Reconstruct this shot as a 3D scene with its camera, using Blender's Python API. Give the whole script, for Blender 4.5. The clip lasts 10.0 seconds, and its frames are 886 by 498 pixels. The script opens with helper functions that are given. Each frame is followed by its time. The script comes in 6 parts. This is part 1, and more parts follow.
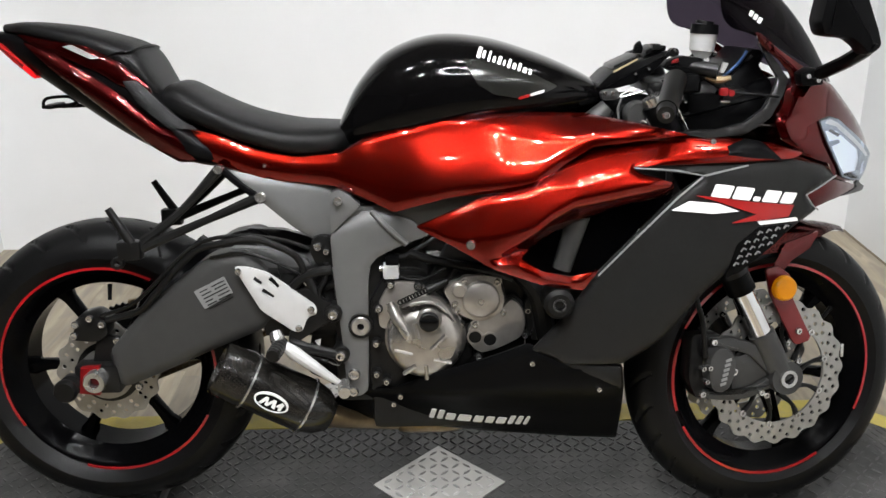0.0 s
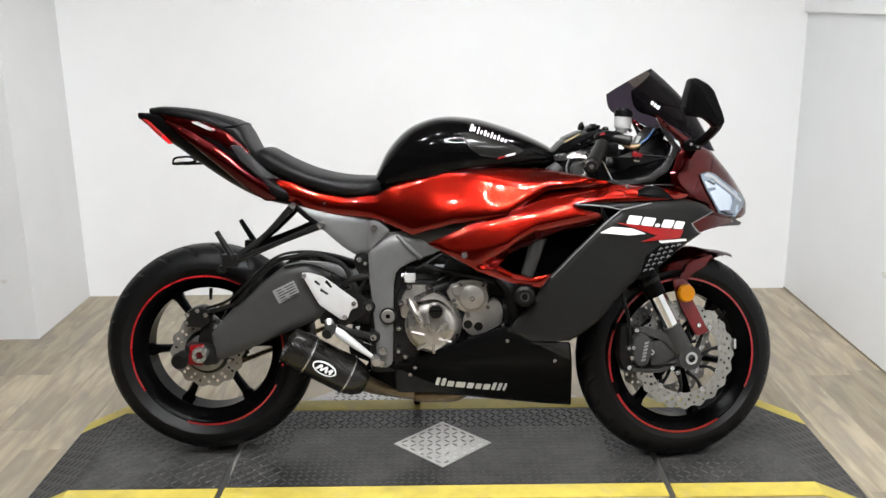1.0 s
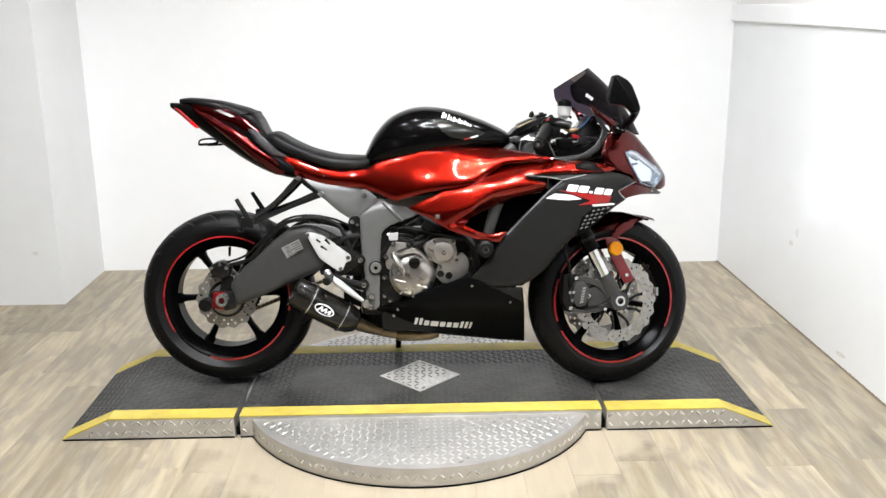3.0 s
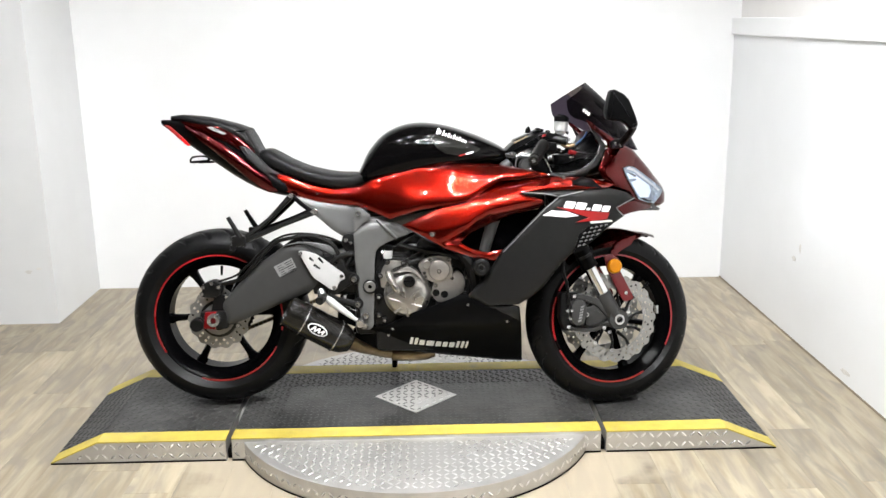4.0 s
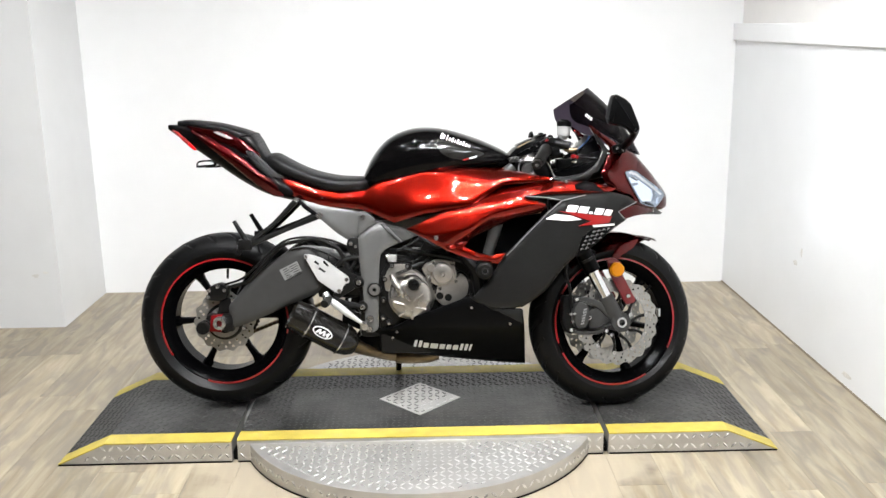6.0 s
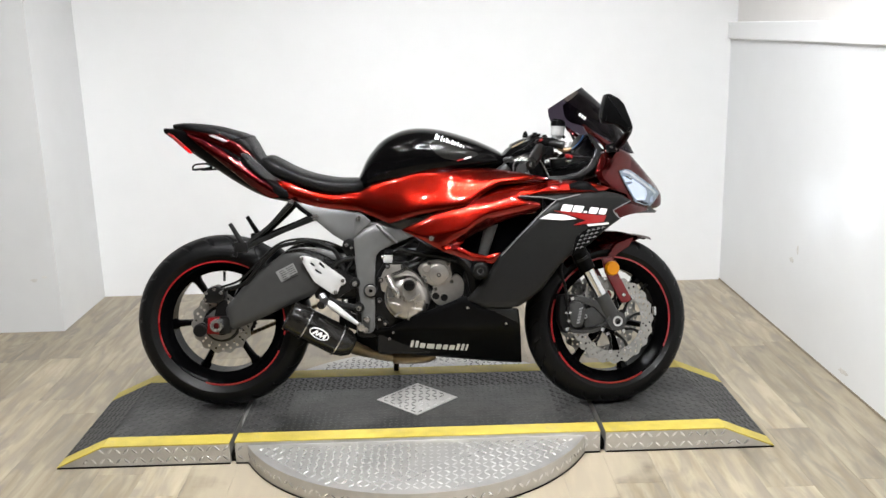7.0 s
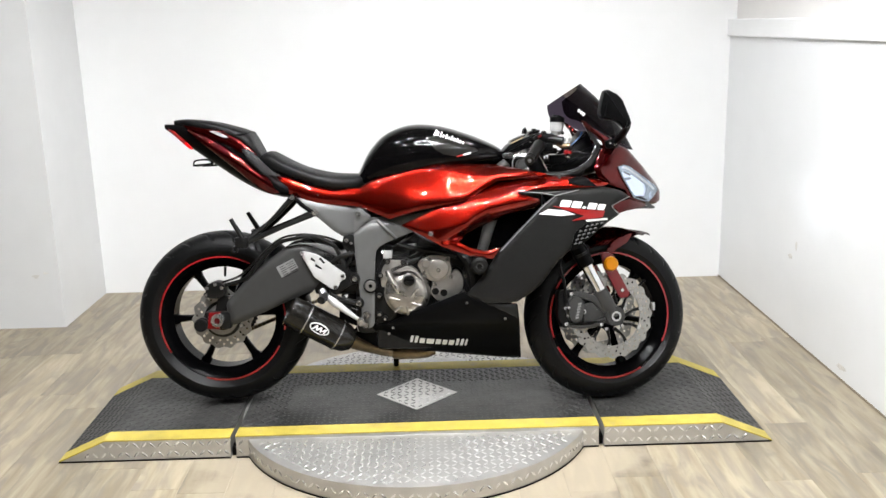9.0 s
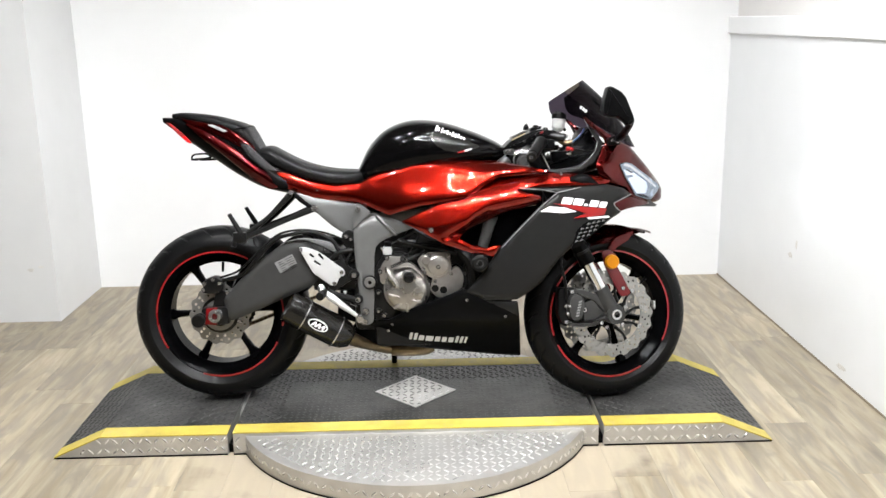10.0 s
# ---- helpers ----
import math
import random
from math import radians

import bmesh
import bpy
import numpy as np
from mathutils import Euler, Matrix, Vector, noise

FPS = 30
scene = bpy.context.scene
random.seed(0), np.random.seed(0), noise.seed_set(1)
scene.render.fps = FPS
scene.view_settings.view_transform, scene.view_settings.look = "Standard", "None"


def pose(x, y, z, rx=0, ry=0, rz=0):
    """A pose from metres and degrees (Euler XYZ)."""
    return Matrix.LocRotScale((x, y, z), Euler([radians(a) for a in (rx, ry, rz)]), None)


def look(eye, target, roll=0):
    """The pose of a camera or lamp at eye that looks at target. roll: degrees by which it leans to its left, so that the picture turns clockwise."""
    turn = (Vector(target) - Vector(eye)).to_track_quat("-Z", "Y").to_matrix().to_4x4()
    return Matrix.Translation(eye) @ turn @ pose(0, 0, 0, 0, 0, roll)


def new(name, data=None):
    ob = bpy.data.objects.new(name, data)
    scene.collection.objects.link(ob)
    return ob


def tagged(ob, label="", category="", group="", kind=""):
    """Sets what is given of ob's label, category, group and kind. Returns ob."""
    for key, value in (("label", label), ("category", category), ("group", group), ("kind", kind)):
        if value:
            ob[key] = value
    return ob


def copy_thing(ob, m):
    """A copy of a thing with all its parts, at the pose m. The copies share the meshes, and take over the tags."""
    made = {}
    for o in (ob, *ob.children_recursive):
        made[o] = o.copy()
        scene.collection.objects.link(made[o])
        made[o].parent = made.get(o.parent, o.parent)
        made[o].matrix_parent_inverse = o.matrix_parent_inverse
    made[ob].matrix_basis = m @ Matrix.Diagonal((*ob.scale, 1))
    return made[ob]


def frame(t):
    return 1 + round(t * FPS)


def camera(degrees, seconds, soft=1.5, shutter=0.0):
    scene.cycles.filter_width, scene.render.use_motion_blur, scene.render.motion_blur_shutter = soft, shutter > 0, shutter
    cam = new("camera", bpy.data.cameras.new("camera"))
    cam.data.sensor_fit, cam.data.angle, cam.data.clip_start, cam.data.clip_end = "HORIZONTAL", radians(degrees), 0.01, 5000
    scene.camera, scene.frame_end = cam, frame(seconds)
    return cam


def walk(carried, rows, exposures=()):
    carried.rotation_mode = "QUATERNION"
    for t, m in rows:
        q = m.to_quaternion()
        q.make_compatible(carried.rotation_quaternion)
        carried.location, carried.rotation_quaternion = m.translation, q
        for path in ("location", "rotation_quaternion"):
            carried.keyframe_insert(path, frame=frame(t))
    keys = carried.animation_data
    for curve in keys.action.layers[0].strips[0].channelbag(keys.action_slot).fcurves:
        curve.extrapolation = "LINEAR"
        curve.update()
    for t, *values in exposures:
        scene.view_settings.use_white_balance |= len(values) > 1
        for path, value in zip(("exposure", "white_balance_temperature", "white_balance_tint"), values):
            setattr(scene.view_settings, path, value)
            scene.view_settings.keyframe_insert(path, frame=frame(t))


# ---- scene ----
cam = camera(51.6, 10.0, soft=1.5)
PATH = [
    (0, (-0.0110, -1.7760, 1.3230), (0.0080, 0.0852, 0.5913), -1.10),
    (0.1, (-0.0102, -1.8688, 1.3264), (0.0280, 0.0098, 0.6412), -1.06),
    (0.2, (-0.0208, -1.9477, 1.3361), (0.0384, -0.0554, 0.6914), -1.27),
    (0.3, (-0.0251, -2.0313, 1.3408), (0.0181, -0.1364, 0.7023), -0.87),
    (0.4, (-0.0332, -2.1104, 1.3480), (0.0284, -0.2092, 0.7300), -0.39),
    (0.5, (-0.0430, -2.1770, 1.3540), (0.0000, -0.2807, 0.7199), -1.20),
    (0.6, (-0.0342, -2.2674, 1.3596), (0.0112, -0.3566, 0.7709), -0.83),
    (0.7, (-0.0242, -2.3504, 1.3655), (0.0034, -0.4361, 0.7870), -1.64),
    (0.8, (-0.0186, -2.4239, 1.3698), (-0.0009, -0.5033, 0.8121), -1.59),
    (0.9, (-0.0046, -2.5065, 1.3756), (-0.0031, -0.5785, 0.8440), -1.24),
    (1, (0.0080, -2.5850, 1.3810), (0.0000, -0.6551, 0.8560), -0.80),
    (1.1, (0.0207, -2.6670, 1.3879), (-0.0051, -0.7429, 0.8427), -0.67),
    (1.2, (0.0306, -2.7421, 1.3944), (0.0075, -0.8232, 0.8310), -0.67),
    (1.3, (0.0426, -2.8082, 1.4001), (0.0241, -0.8841, 0.8549), -0.99),
    (1.4, (0.0457, -2.8680, 1.4051), (0.0338, -0.9401, 0.8733), -0.89),
    (1.5, (0.0550, -2.9260, 1.4100), (0.0380, -0.9959, 0.8860), -1.20),
    (1.6, (0.0416, -2.9771, 1.4098), (0.0311, -1.0419, 0.9049), -1.61),
    (1.7, (0.0331, -3.0368, 1.4105), (0.0201, -1.1009, 0.9082), -1.64),
    (1.8, (0.0220, -3.0881, 1.4112), (0.0288, -1.1490, 0.9216), -1.34),
    (1.9, (0.0110, -3.1416, 1.4107), (0.0332, -1.2011, 0.9272), -1.37),
    (2, (0.0000, -3.1810, 1.4100), (0.0330, -1.2435, 0.9151), -1.30),
    (2.1, (-0.0049, -3.2095, 1.4114), (0.0215, -1.2707, 0.9209), -1.53),
    (2.2, (-0.0083, -3.2200, 1.4121), (0.0221, -1.2771, 0.9385), -1.39),
    (2.3, (-0.0115, -3.2294, 1.4123), (0.0347, -1.2856, 0.9437), -1.11),
    (2.4, (-0.0154, -3.2308, 1.4118), (0.0094, -1.2947, 0.9110), -1.34),
    (2.5, (-0.0190, -3.2340, 1.4120), (0.0170, -1.3024, 0.8948), -1.20),
    (2.6, (-0.0142, -3.2190, 1.4116), (0.0285, -1.2932, 0.8735), -0.64),
    (2.7, (-0.0101, -3.2154, 1.4111), (0.0403, -1.2887, 0.8767), -0.38),
    (3.8, (0.0241, -3.1557, 1.4102), (0.0626, -1.2176, 0.9180), -1.00),
    (4, (0.0310, -3.1490, 1.4100), (0.0700, -1.2103, 0.9201), -0.80),
    (4.2, (0.0240, -3.1448, 1.4101), (0.0618, -1.2065, 0.9186), -1.08),
    (4.3, (0.0235, -3.1449, 1.4099), (0.0646, -1.2069, 0.9178), -0.99),
    (4.5, (0.0190, -3.1450, 1.4100), (0.0590, -1.2046, 0.9269), -0.80),
    (4.7, (0.0157, -3.1527, 1.4102), (0.0531, -1.2137, 0.9212), -0.78),
    (4.8, (0.0167, -3.1464, 1.4100), (0.0509, -1.2073, 0.9211), -0.76),
    (5, (0.0130, -3.1510, 1.4100), (0.0470, -1.2120, 0.9210), -0.80),
    (5.2, (0.0128, -3.1500, 1.4094), (0.0467, -1.2100, 0.9247), -0.79),
    (5.3, (0.0128, -3.1610, 1.4097), (0.0464, -1.2193, 0.9314), -0.83),
    (5.5, (0.0120, -3.1580, 1.4090), (0.0380, -1.2132, 0.9430), -0.80),
    (5.7, (0.0173, -3.1667, 1.4090), (0.0528, -1.2232, 0.9383), -0.77),
    (6.8, (0.0428, -3.1890, 1.4082), (0.0650, -1.2478, 0.9273), -1.15),
    (7, (0.0470, -3.1910, 1.4080), (0.0770, -1.2483, 0.9338), -1.40),
    (7.2, (0.0480, -3.1959, 1.4059), (0.0651, -1.2539, 0.9282), -1.14),
    (7.5, (0.0490, -3.1980, 1.4020), (0.0610, -1.2560, 0.9240), -1.40),
    (7.8, (0.0512, -3.2060, 1.4071), (0.0704, -1.2630, 0.9332), -1.39),
    (8, (0.0520, -3.2030, 1.4100), (0.0730, -1.2608, 0.9330), -1.50),
    (8.2, (0.0533, -3.2123, 1.4064), (0.0769, -1.2698, 0.9312), -1.49),
    (8.5, (0.0570, -3.2100, 1.4010), (0.0860, -1.2658, 0.9329), -1.50),
    (8.8, (0.0551, -3.2142, 1.4013), (0.0827, -1.2715, 0.9268), -1.33),
    (9, (0.0510, -3.2090, 1.4010), (0.0790, -1.2669, 0.9240), -1.40),
    (9.3, (0.0493, -3.2041, 1.4020), (0.0706, -1.2628, 0.9213), -1.08),
    (9.5, (0.0480, -3.1960, 1.4020), (0.0710, -1.2543, 0.9231), -1.20),
    (9.8, (0.0385, -3.1888, 1.4009), (0.0698, -1.2473, 0.9216), -1.02),
    (10, (0.0320, -3.1840, 1.4000), (0.0720, -1.2446, 0.9129), -0.90),
]
EXPOSURES = [(0.0, -0.42), (1.0, -0.32), (2.0, -0.2), (2.7, -0.1), (3.8, 0.0), (5.7, 0.0), (6.8, -0.25), (8.5, -0.25), (9.0, -0.11), (10.0, 0.0)]
walk(cam, [(t, look(eye, target, roll)) for t, eye, target, roll in PATH], EXPOSURES)

# ---- light ----
world = bpy.data.worlds.new("world")
scene.world = world
world.use_nodes = True
world.node_tree.nodes["Background"].inputs[0].default_value = (0.8, 0.9, 1.0, 1)
world.node_tree.nodes["Background"].inputs[1].default_value = 0.05


CEIL = 2.75

# ---- materials ----


def material(name, colour, rough=0.5, metal=0.0, coat=0.0, coat_rough=0.05, noise_scale=30.0, vary=0.12,
             bump=0.0, bump_scale=200.0, rough_vary=0.1, per_object=0.0, spec=0.5):
    """Principled surface with mottling at two scales, roughness wear and fine relief."""
    m = bpy.data.materials.new(name)
    m.use_nodes = True
    nt = m.node_tree
    n, l = nt.nodes, nt.links
    b = n["Principled BSDF"]
    b.inputs["Metallic"].default_value = metal
    b.inputs["Coat Weight"].default_value = coat
    b.inputs["Coat Roughness"].default_value = coat_rough
    b.inputs["Specular IOR Level"].default_value = spec
    co = n.new("ShaderNodeTexCoord")
    big = n.new("ShaderNodeTexNoise")
    big.inputs["Scale"].default_value = noise_scale * 0.15
    big.inputs["Detail"].default_value = 4
    small = n.new("ShaderNodeTexNoise")
    small.inputs["Scale"].default_value = noise_scale
    small.inputs["Detail"].default_value = 6
    l.new(co.outputs["Object"], big.inputs["Vector"])
    l.new(co.outputs["Object"], small.inputs["Vector"])
    add = n.new("ShaderNodeMath")
    add.operation = "ADD"
    l.new(big.outputs["Fac"], add.inputs[0])
    l.new(small.outputs["Fac"], add.inputs[1])
    val = n.new("ShaderNodeMapRange")
    val.inputs["From Min"].default_value, val.inputs["From Max"].default_value = 0.6, 1.4
    val.inputs["To Min"].default_value, val.inputs["To Max"].default_value = 1 - vary, 1 + vary
    l.new(add.outputs[0], val.inputs["Value"])
    fac = val.outputs[0]
    if per_object:
        info = n.new("ShaderNodeObjectInfo")
        r = n.new("ShaderNodeMapRange")
        r.inputs["To Min"].default_value, r.inputs["To Max"].default_value = 1 - per_object, 1 + per_object
        l.new(info.outputs["Random"], r.inputs["Value"])
        mul = n.new("ShaderNodeMath")
        mul.operation = "MULTIPLY"
        l.new(fac, mul.inputs[0])
        l.new(r.outputs[0], mul.inputs[1])
        fac = mul.outputs[0]
    mix = n.new("ShaderNodeVectorMath")
    mix.operation = "SCALE"
    mix.inputs[0].default_value = colour
    l.new(fac, mix.inputs["Scale"])
    l.new(mix.outputs[0], b.inputs["Base Color"])
    rr = n.new("ShaderNodeMapRange")
    rr.inputs["From Min"].default_value, rr.inputs["From Max"].default_value = 0.3, 0.7
    rr.inputs["To Min"].default_value, rr.inputs["To Max"].default_value = max(0.02, rough - rough_vary * rough), rough + rough_vary * rough
    l.new(big.outputs["Fac"], rr.inputs["Value"])
    l.new(rr.outputs[0], b.inputs["Roughness"])
    if bump:
        fine = n.new("ShaderNodeTexNoise")
        fine.inputs["Scale"].default_value = bump_scale
        fine.inputs["Detail"].default_value = 3
        l.new(co.outputs["Object"], fine.inputs["Vector"])
        bp = n.new("ShaderNodeBump")
        bp.inputs["Strength"].default_value = bump
        bp.inputs["Distance"].default_value = 0.002
        l.new(fine.outputs["Fac"], bp.inputs["Height"])
        l.new(bp.outputs[0], b.inputs["Normal"])
    return m


M_WALL = material("white_wall_paint", (0.80, 0.805, 0.81), 0.55, vary=0.02, noise_scale=8, bump=0.06, bump_scale=60)
# One even grey for the stub, darker than M_WALL.
M_WALL_GREY = material("stub_wall_grey", (0.68, 0.685, 0.69), 0.55, vary=0.03, noise_scale=8, bump=0.06, bump_scale=60)
M_WALL_UPPER = material("grey_upper_wall_paint", (0.70, 0.682, 0.66), 0.6, vary=0.03, noise_scale=8)
# Base colour darkened below M_WALL, as less light reaches this wall.
M_WALL_RIGHT = material("glossy_white_wall_dimmed", (0.735, 0.745, 0.755), 0.4, vary=0.03, noise_scale=5, bump=0.08, bump_scale=25)
M_CEIL = material("ceiling_paint", (0.22, 0.22, 0.22), 0.8, vary=0.03)
M_DARKROOM = material("unseen_dark_wall", (0.10, 0.10, 0.10), 0.7, vary=0.1, noise_scale=6)
M_TYRE = material("tyre_rubber", (0.0040, 0.0040, 0.0042), 0.38, vary=0.25, noise_scale=40, bump=0.2, bump_scale=400, spec=0.13)
M_BLACKGLOSS = material("gloss_black", (0.0012, 0.0012, 0.0014), 0.16, spec=0.03, vary=0.2)
M_BLACK = material("satin_black_plastic", (0.0026, 0.0026, 0.0028), 0.33, vary=0.25, bump=0.15, bump_scale=600, spec=0.05)
M_RED = material("candy_red_paint", (0.205, 0.0046, 0.0011), 0.215, metal=0.95, coat=0.7, coat_rough=0.015, vary=0.08, noise_scale=300)
M_CHARCOAL = material("matt_charcoal_paint", (0.0105, 0.0104, 0.0102), 0.37, spec=0.16, vary=0.12, noise_scale=200)
M_RINGRED = material("red_rim_tape", (0.27, 0.005, 0.008), 0.3, coat=0.3)
M_PLATE = material("tread_plate_aluminium", (0.50, 0.49, 0.47), 0.36, metal=0.62, vary=0.18, noise_scale=15, bump=0.1, bump_scale=150)
M_LUG = material("polished_tread_lug", (0.72, 0.71, 0.695), 0.27, metal=0.7, vary=0.1)
M_LUG_BLACK = material("worn_black_lug", (0.036, 0.0355, 0.035), 0.40, spec=0.45, vary=0.3)
M_PLATE_BLACK = material("black_painted_tread_plate", (0.016, 0.0157, 0.0152), 0.44, spec=0.45, vary=0.4, noise_scale=12, bump=0.25, bump_scale=250)
M_YELLOW = material("yellow_safety_paint", (0.50, 0.40, 0.070), 0.5, vary=0.25, noise_scale=20, bump=0.2, bump_scale=250)


def wood_material():
    m = bpy.data.materials.new("oak_look_plank")
    m.use_nodes = True
    nt = m.node_tree
    n, l = nt.nodes, nt.links
    b = n["Principled BSDF"]
    b.inputs["Roughness"].default_value = 0.42
    co = n.new("ShaderNodeTexCoord")
    info = n.new("ShaderNodeObjectInfo")
    off = n.new("ShaderNodeVectorMath")
    off.operation = "ADD"
    sc = n.new("ShaderNodeVectorMath")
    sc.operation = "SCALE"
    sc.inputs[0].default_value = (17.0, 31.0, 7.0)
    l.new(info.outputs["Random"], sc.inputs["Scale"])
    l.new(co.outputs["Object"], off.inputs[0])
    l.new(sc.outputs[0], off.inputs[1])
    mp = n.new("ShaderNodeMapping")
    mp.inputs["Scale"].default_value = (14, 1.3, 14)
    l.new(off.outputs[0], mp.inputs["Vector"])
    g = n.new("ShaderNodeTexNoise")
    g.inputs["Scale"].default_value = 2.2
    g.inputs["Detail"].default_value = 8
    g.inputs["Distortion"].default_value = 0.6
    l.new(mp.outputs[0], g.inputs["Vector"])
    blot = n.new("ShaderNodeTexNoise")
    blot.inputs["Scale"].default_value = 3.0
    blot.inputs["Detail"].default_value = 3
    geo = n.new("ShaderNodeNewGeometry")
    l.new(geo.outputs["Position"], blot.inputs["Vector"])
    away = n.new("ShaderNodeVectorMath")
    away.operation = "DISTANCE"
    away.inputs[1].default_value = (-0.013, -0.11, 0.0)
    l.new(geo.outputs["Position"], away.inputs[0])
    wear = n.new("ShaderNodeTexNoise")
    wear.inputs["Scale"].default_value = 5.0
    wear.inputs["Detail"].default_value = 5
    l.new(geo.outputs["Position"], wear.inputs["Vector"])
    wob = n.new("ShaderNodeMath")
    wob.operation = "MULTIPLY_ADD"
    wob.inputs[1].default_value = 0.5
    l.new(wear.outputs["Fac"], wob.inputs[0])
    l.new(away.outputs["Value"], wob.inputs[2])
    ringr = n.new("ShaderNodeValToRGB")
    ringr.color_ramp.elements[0].position, ringr.color_ramp.elements[0].color = 0.93, (1, 1, 1, 1)
    ringr.color_ramp.elements[1].position, ringr.color_ramp.elements[1].color = 1.0, (0, 0, 0, 1)
    half = n.new("ShaderNodeMath")
    half.operation = "MULTIPLY"
    half.inputs[1].default_value = 0.9
    l.new(wob.outputs[0], half.inputs[0])
    l.new(half.outputs[0], ringr.inputs["Fac"])
    ramp = n.new("ShaderNodeValToRGB")
    ramp.color_ramp.elements[0].position, ramp.color_ramp.elements[0].color = 0.32, (0.265, 0.215, 0.147, 1)
    ramp.color_ramp.elements[1].position, ramp.color_ramp.elements[1].color = 0.70, (0.418, 0.362, 0.266, 1)
    e = ramp.color_ramp.elements.new(0.5)
    e.color = (0.346, 0.292, 0.207, 1)
    l.new(g.outputs["Fac"], ramp.inputs["Fac"])
    add = n.new("ShaderNodeMath")
    add.operation = "ADD"
    l.new(blot.outputs["Fac"], add.inputs[0])
    l.new(info.outputs["Random"], add.inputs[1])
    val = n.new("ShaderNodeMapRange")
    val.inputs["From Min"].default_value, val.inputs["From Max"].default_value = 0.4, 1.6
    val.inputs["To Min"].default_value, val.inputs["To Max"].default_value = 0.82, 1.18
    l.new(add.outputs[0], val.inputs["Value"])
    mul = n.new("ShaderNodeVectorMath")
    mul.operation = "SCALE"
    mp2 = n.new("ShaderNodeMapping")
    mp2.inputs["Scale"].default_value = (10, 2.2, 10)
    l.new(off.outputs[0], mp2.inputs["Vector"])
    tone = n.new("ShaderNodeTexNoise")
    tone.inputs["Scale"].default_value = 1.7
    tone.inputs["Detail"].default_value = 4
    tone.inputs["Distortion"].default_value = 1.1
    l.new(mp2.outputs[0], tone.inputs["Vector"])
    grey = n.new("ShaderNodeMapRange")
    grey.inputs["From Min"].default_value, grey.inputs["From Max"].default_value = 0.44, 0.64
    grey.inputs["To Max"].default_value = 0.85
    l.new(tone.outputs["Fac"], grey.inputs["Value"])
    patch = n.new("ShaderNodeMix")
    patch.data_type = "RGBA"
    patch.inputs["B"].default_value = (0.236, 0.205, 0.164, 1)
    l.new(grey.outputs[0], patch.inputs["Factor"])
    l.new(ramp.outputs["Color"], patch.inputs["A"])
    knot = n.new("ShaderNodeTexVoronoi")
    knot.inputs["Scale"].default_value = 0.55
    l.new(mp.outputs[0], knot.inputs["Vector"])
    spot = n.new("ShaderNodeMapRange")
    spot.inputs["From Min"].default_value, spot.inputs["From Max"].default_value = 0.0, 0.16
    spot.inputs["To Min"].default_value, spot.inputs["To Max"].default_value = 0.62, 1.0
    l.new(knot.outputs["Distance"], spot.inputs["Value"])
    knotted = n.new("ShaderNodeVectorMath")
    knotted.operation = "SCALE"
    l.new(patch.outputs["Result"], knotted.inputs[0])
    l.new(spot.outputs[0], knotted.inputs["Scale"])
    l.new(knotted.outputs[0], mul.inputs[0])
    l.new(val.outputs[0], mul.inputs["Scale"])
    worn = n.new("ShaderNodeMix")
    worn.data_type = "RGBA"
    worn.inputs["B"].default_value = (0.42, 0.36, 0.27, 1)
    wf = n.new("ShaderNodeMath")
    wf.operation = "MULTIPLY"
    wf.inputs[1].default_value = 0.75
    l.new(ringr.outputs["Color"], wf.inputs[0])
    l.new(wf.outputs[0], worn.inputs["Factor"])
    l.new(mul.outputs[0], worn.inputs["A"])
    l.new(worn.outputs["Result"], b.inputs["Base Color"])
    bp = n.new("ShaderNodeBump")
    bp.inputs["Strength"].default_value = 0.12
    bp.inputs["Distance"].default_value = 0.002
    l.new(g.outputs["Fac"], bp.inputs["Height"])
    l.new(bp.outputs[0], b.inputs["Normal"])
    return m


M_WOOD = wood_material()
M_JOINT = material("dark_joint", (0.23, 0.19, 0.14), 0.8)

# ---- helpers for building ----


def mesh_ob(name, verts, faces, mat, parent=None, label="", smooth=True, sharp=35.0):
    me = bpy.data.meshes.new(name)
    me.from_pydata([tuple(v) for v in verts], [], faces)
    me.update()
    if smooth:
        me.shade_smooth()
        me.set_sharp_from_angle(angle=radians(sharp))
    me.materials.append(mat)
    ob = new(name, me)
    if parent is not None:
        ob.parent = parent
    if label:
        tagged(ob, label)
    return ob


def part(name, bm, mat, parent, label="", smooth=True, sharp=35.0):
    me = bpy.data.meshes.new(name)
    bmesh.ops.recalc_face_normals(bm, faces=bm.faces)
    bm.to_mesh(me)
    bm.free()
    if smooth:
        me.shade_smooth()
        me.set_sharp_from_angle(angle=radians(sharp))
    me.materials.append(mat)
    ob = new(name, me)
    if parent is not None:
        ob.parent = parent
    if label:
        tagged(ob, label)
    return ob


def box(x0, x1, y0, y1, z0, z1, bev=0.0, bm=None):
    bm = bm or bmesh.new()
    r = bmesh.ops.create_cube(bm, size=1.0, matrix=Matrix.LocRotScale(
        ((x0 + x1) / 2, (y0 + y1) / 2, (z0 + z1) / 2), None, (x1 - x0, y1 - y0, z1 - z0)))
    if bev:
        es = {e for v in r["verts"] for e in v.link_edges}
        bmesh.ops.bevel(bm, geom=list(es), offset=bev, segments=2, affect="EDGES", profile=0.6)
    return bm


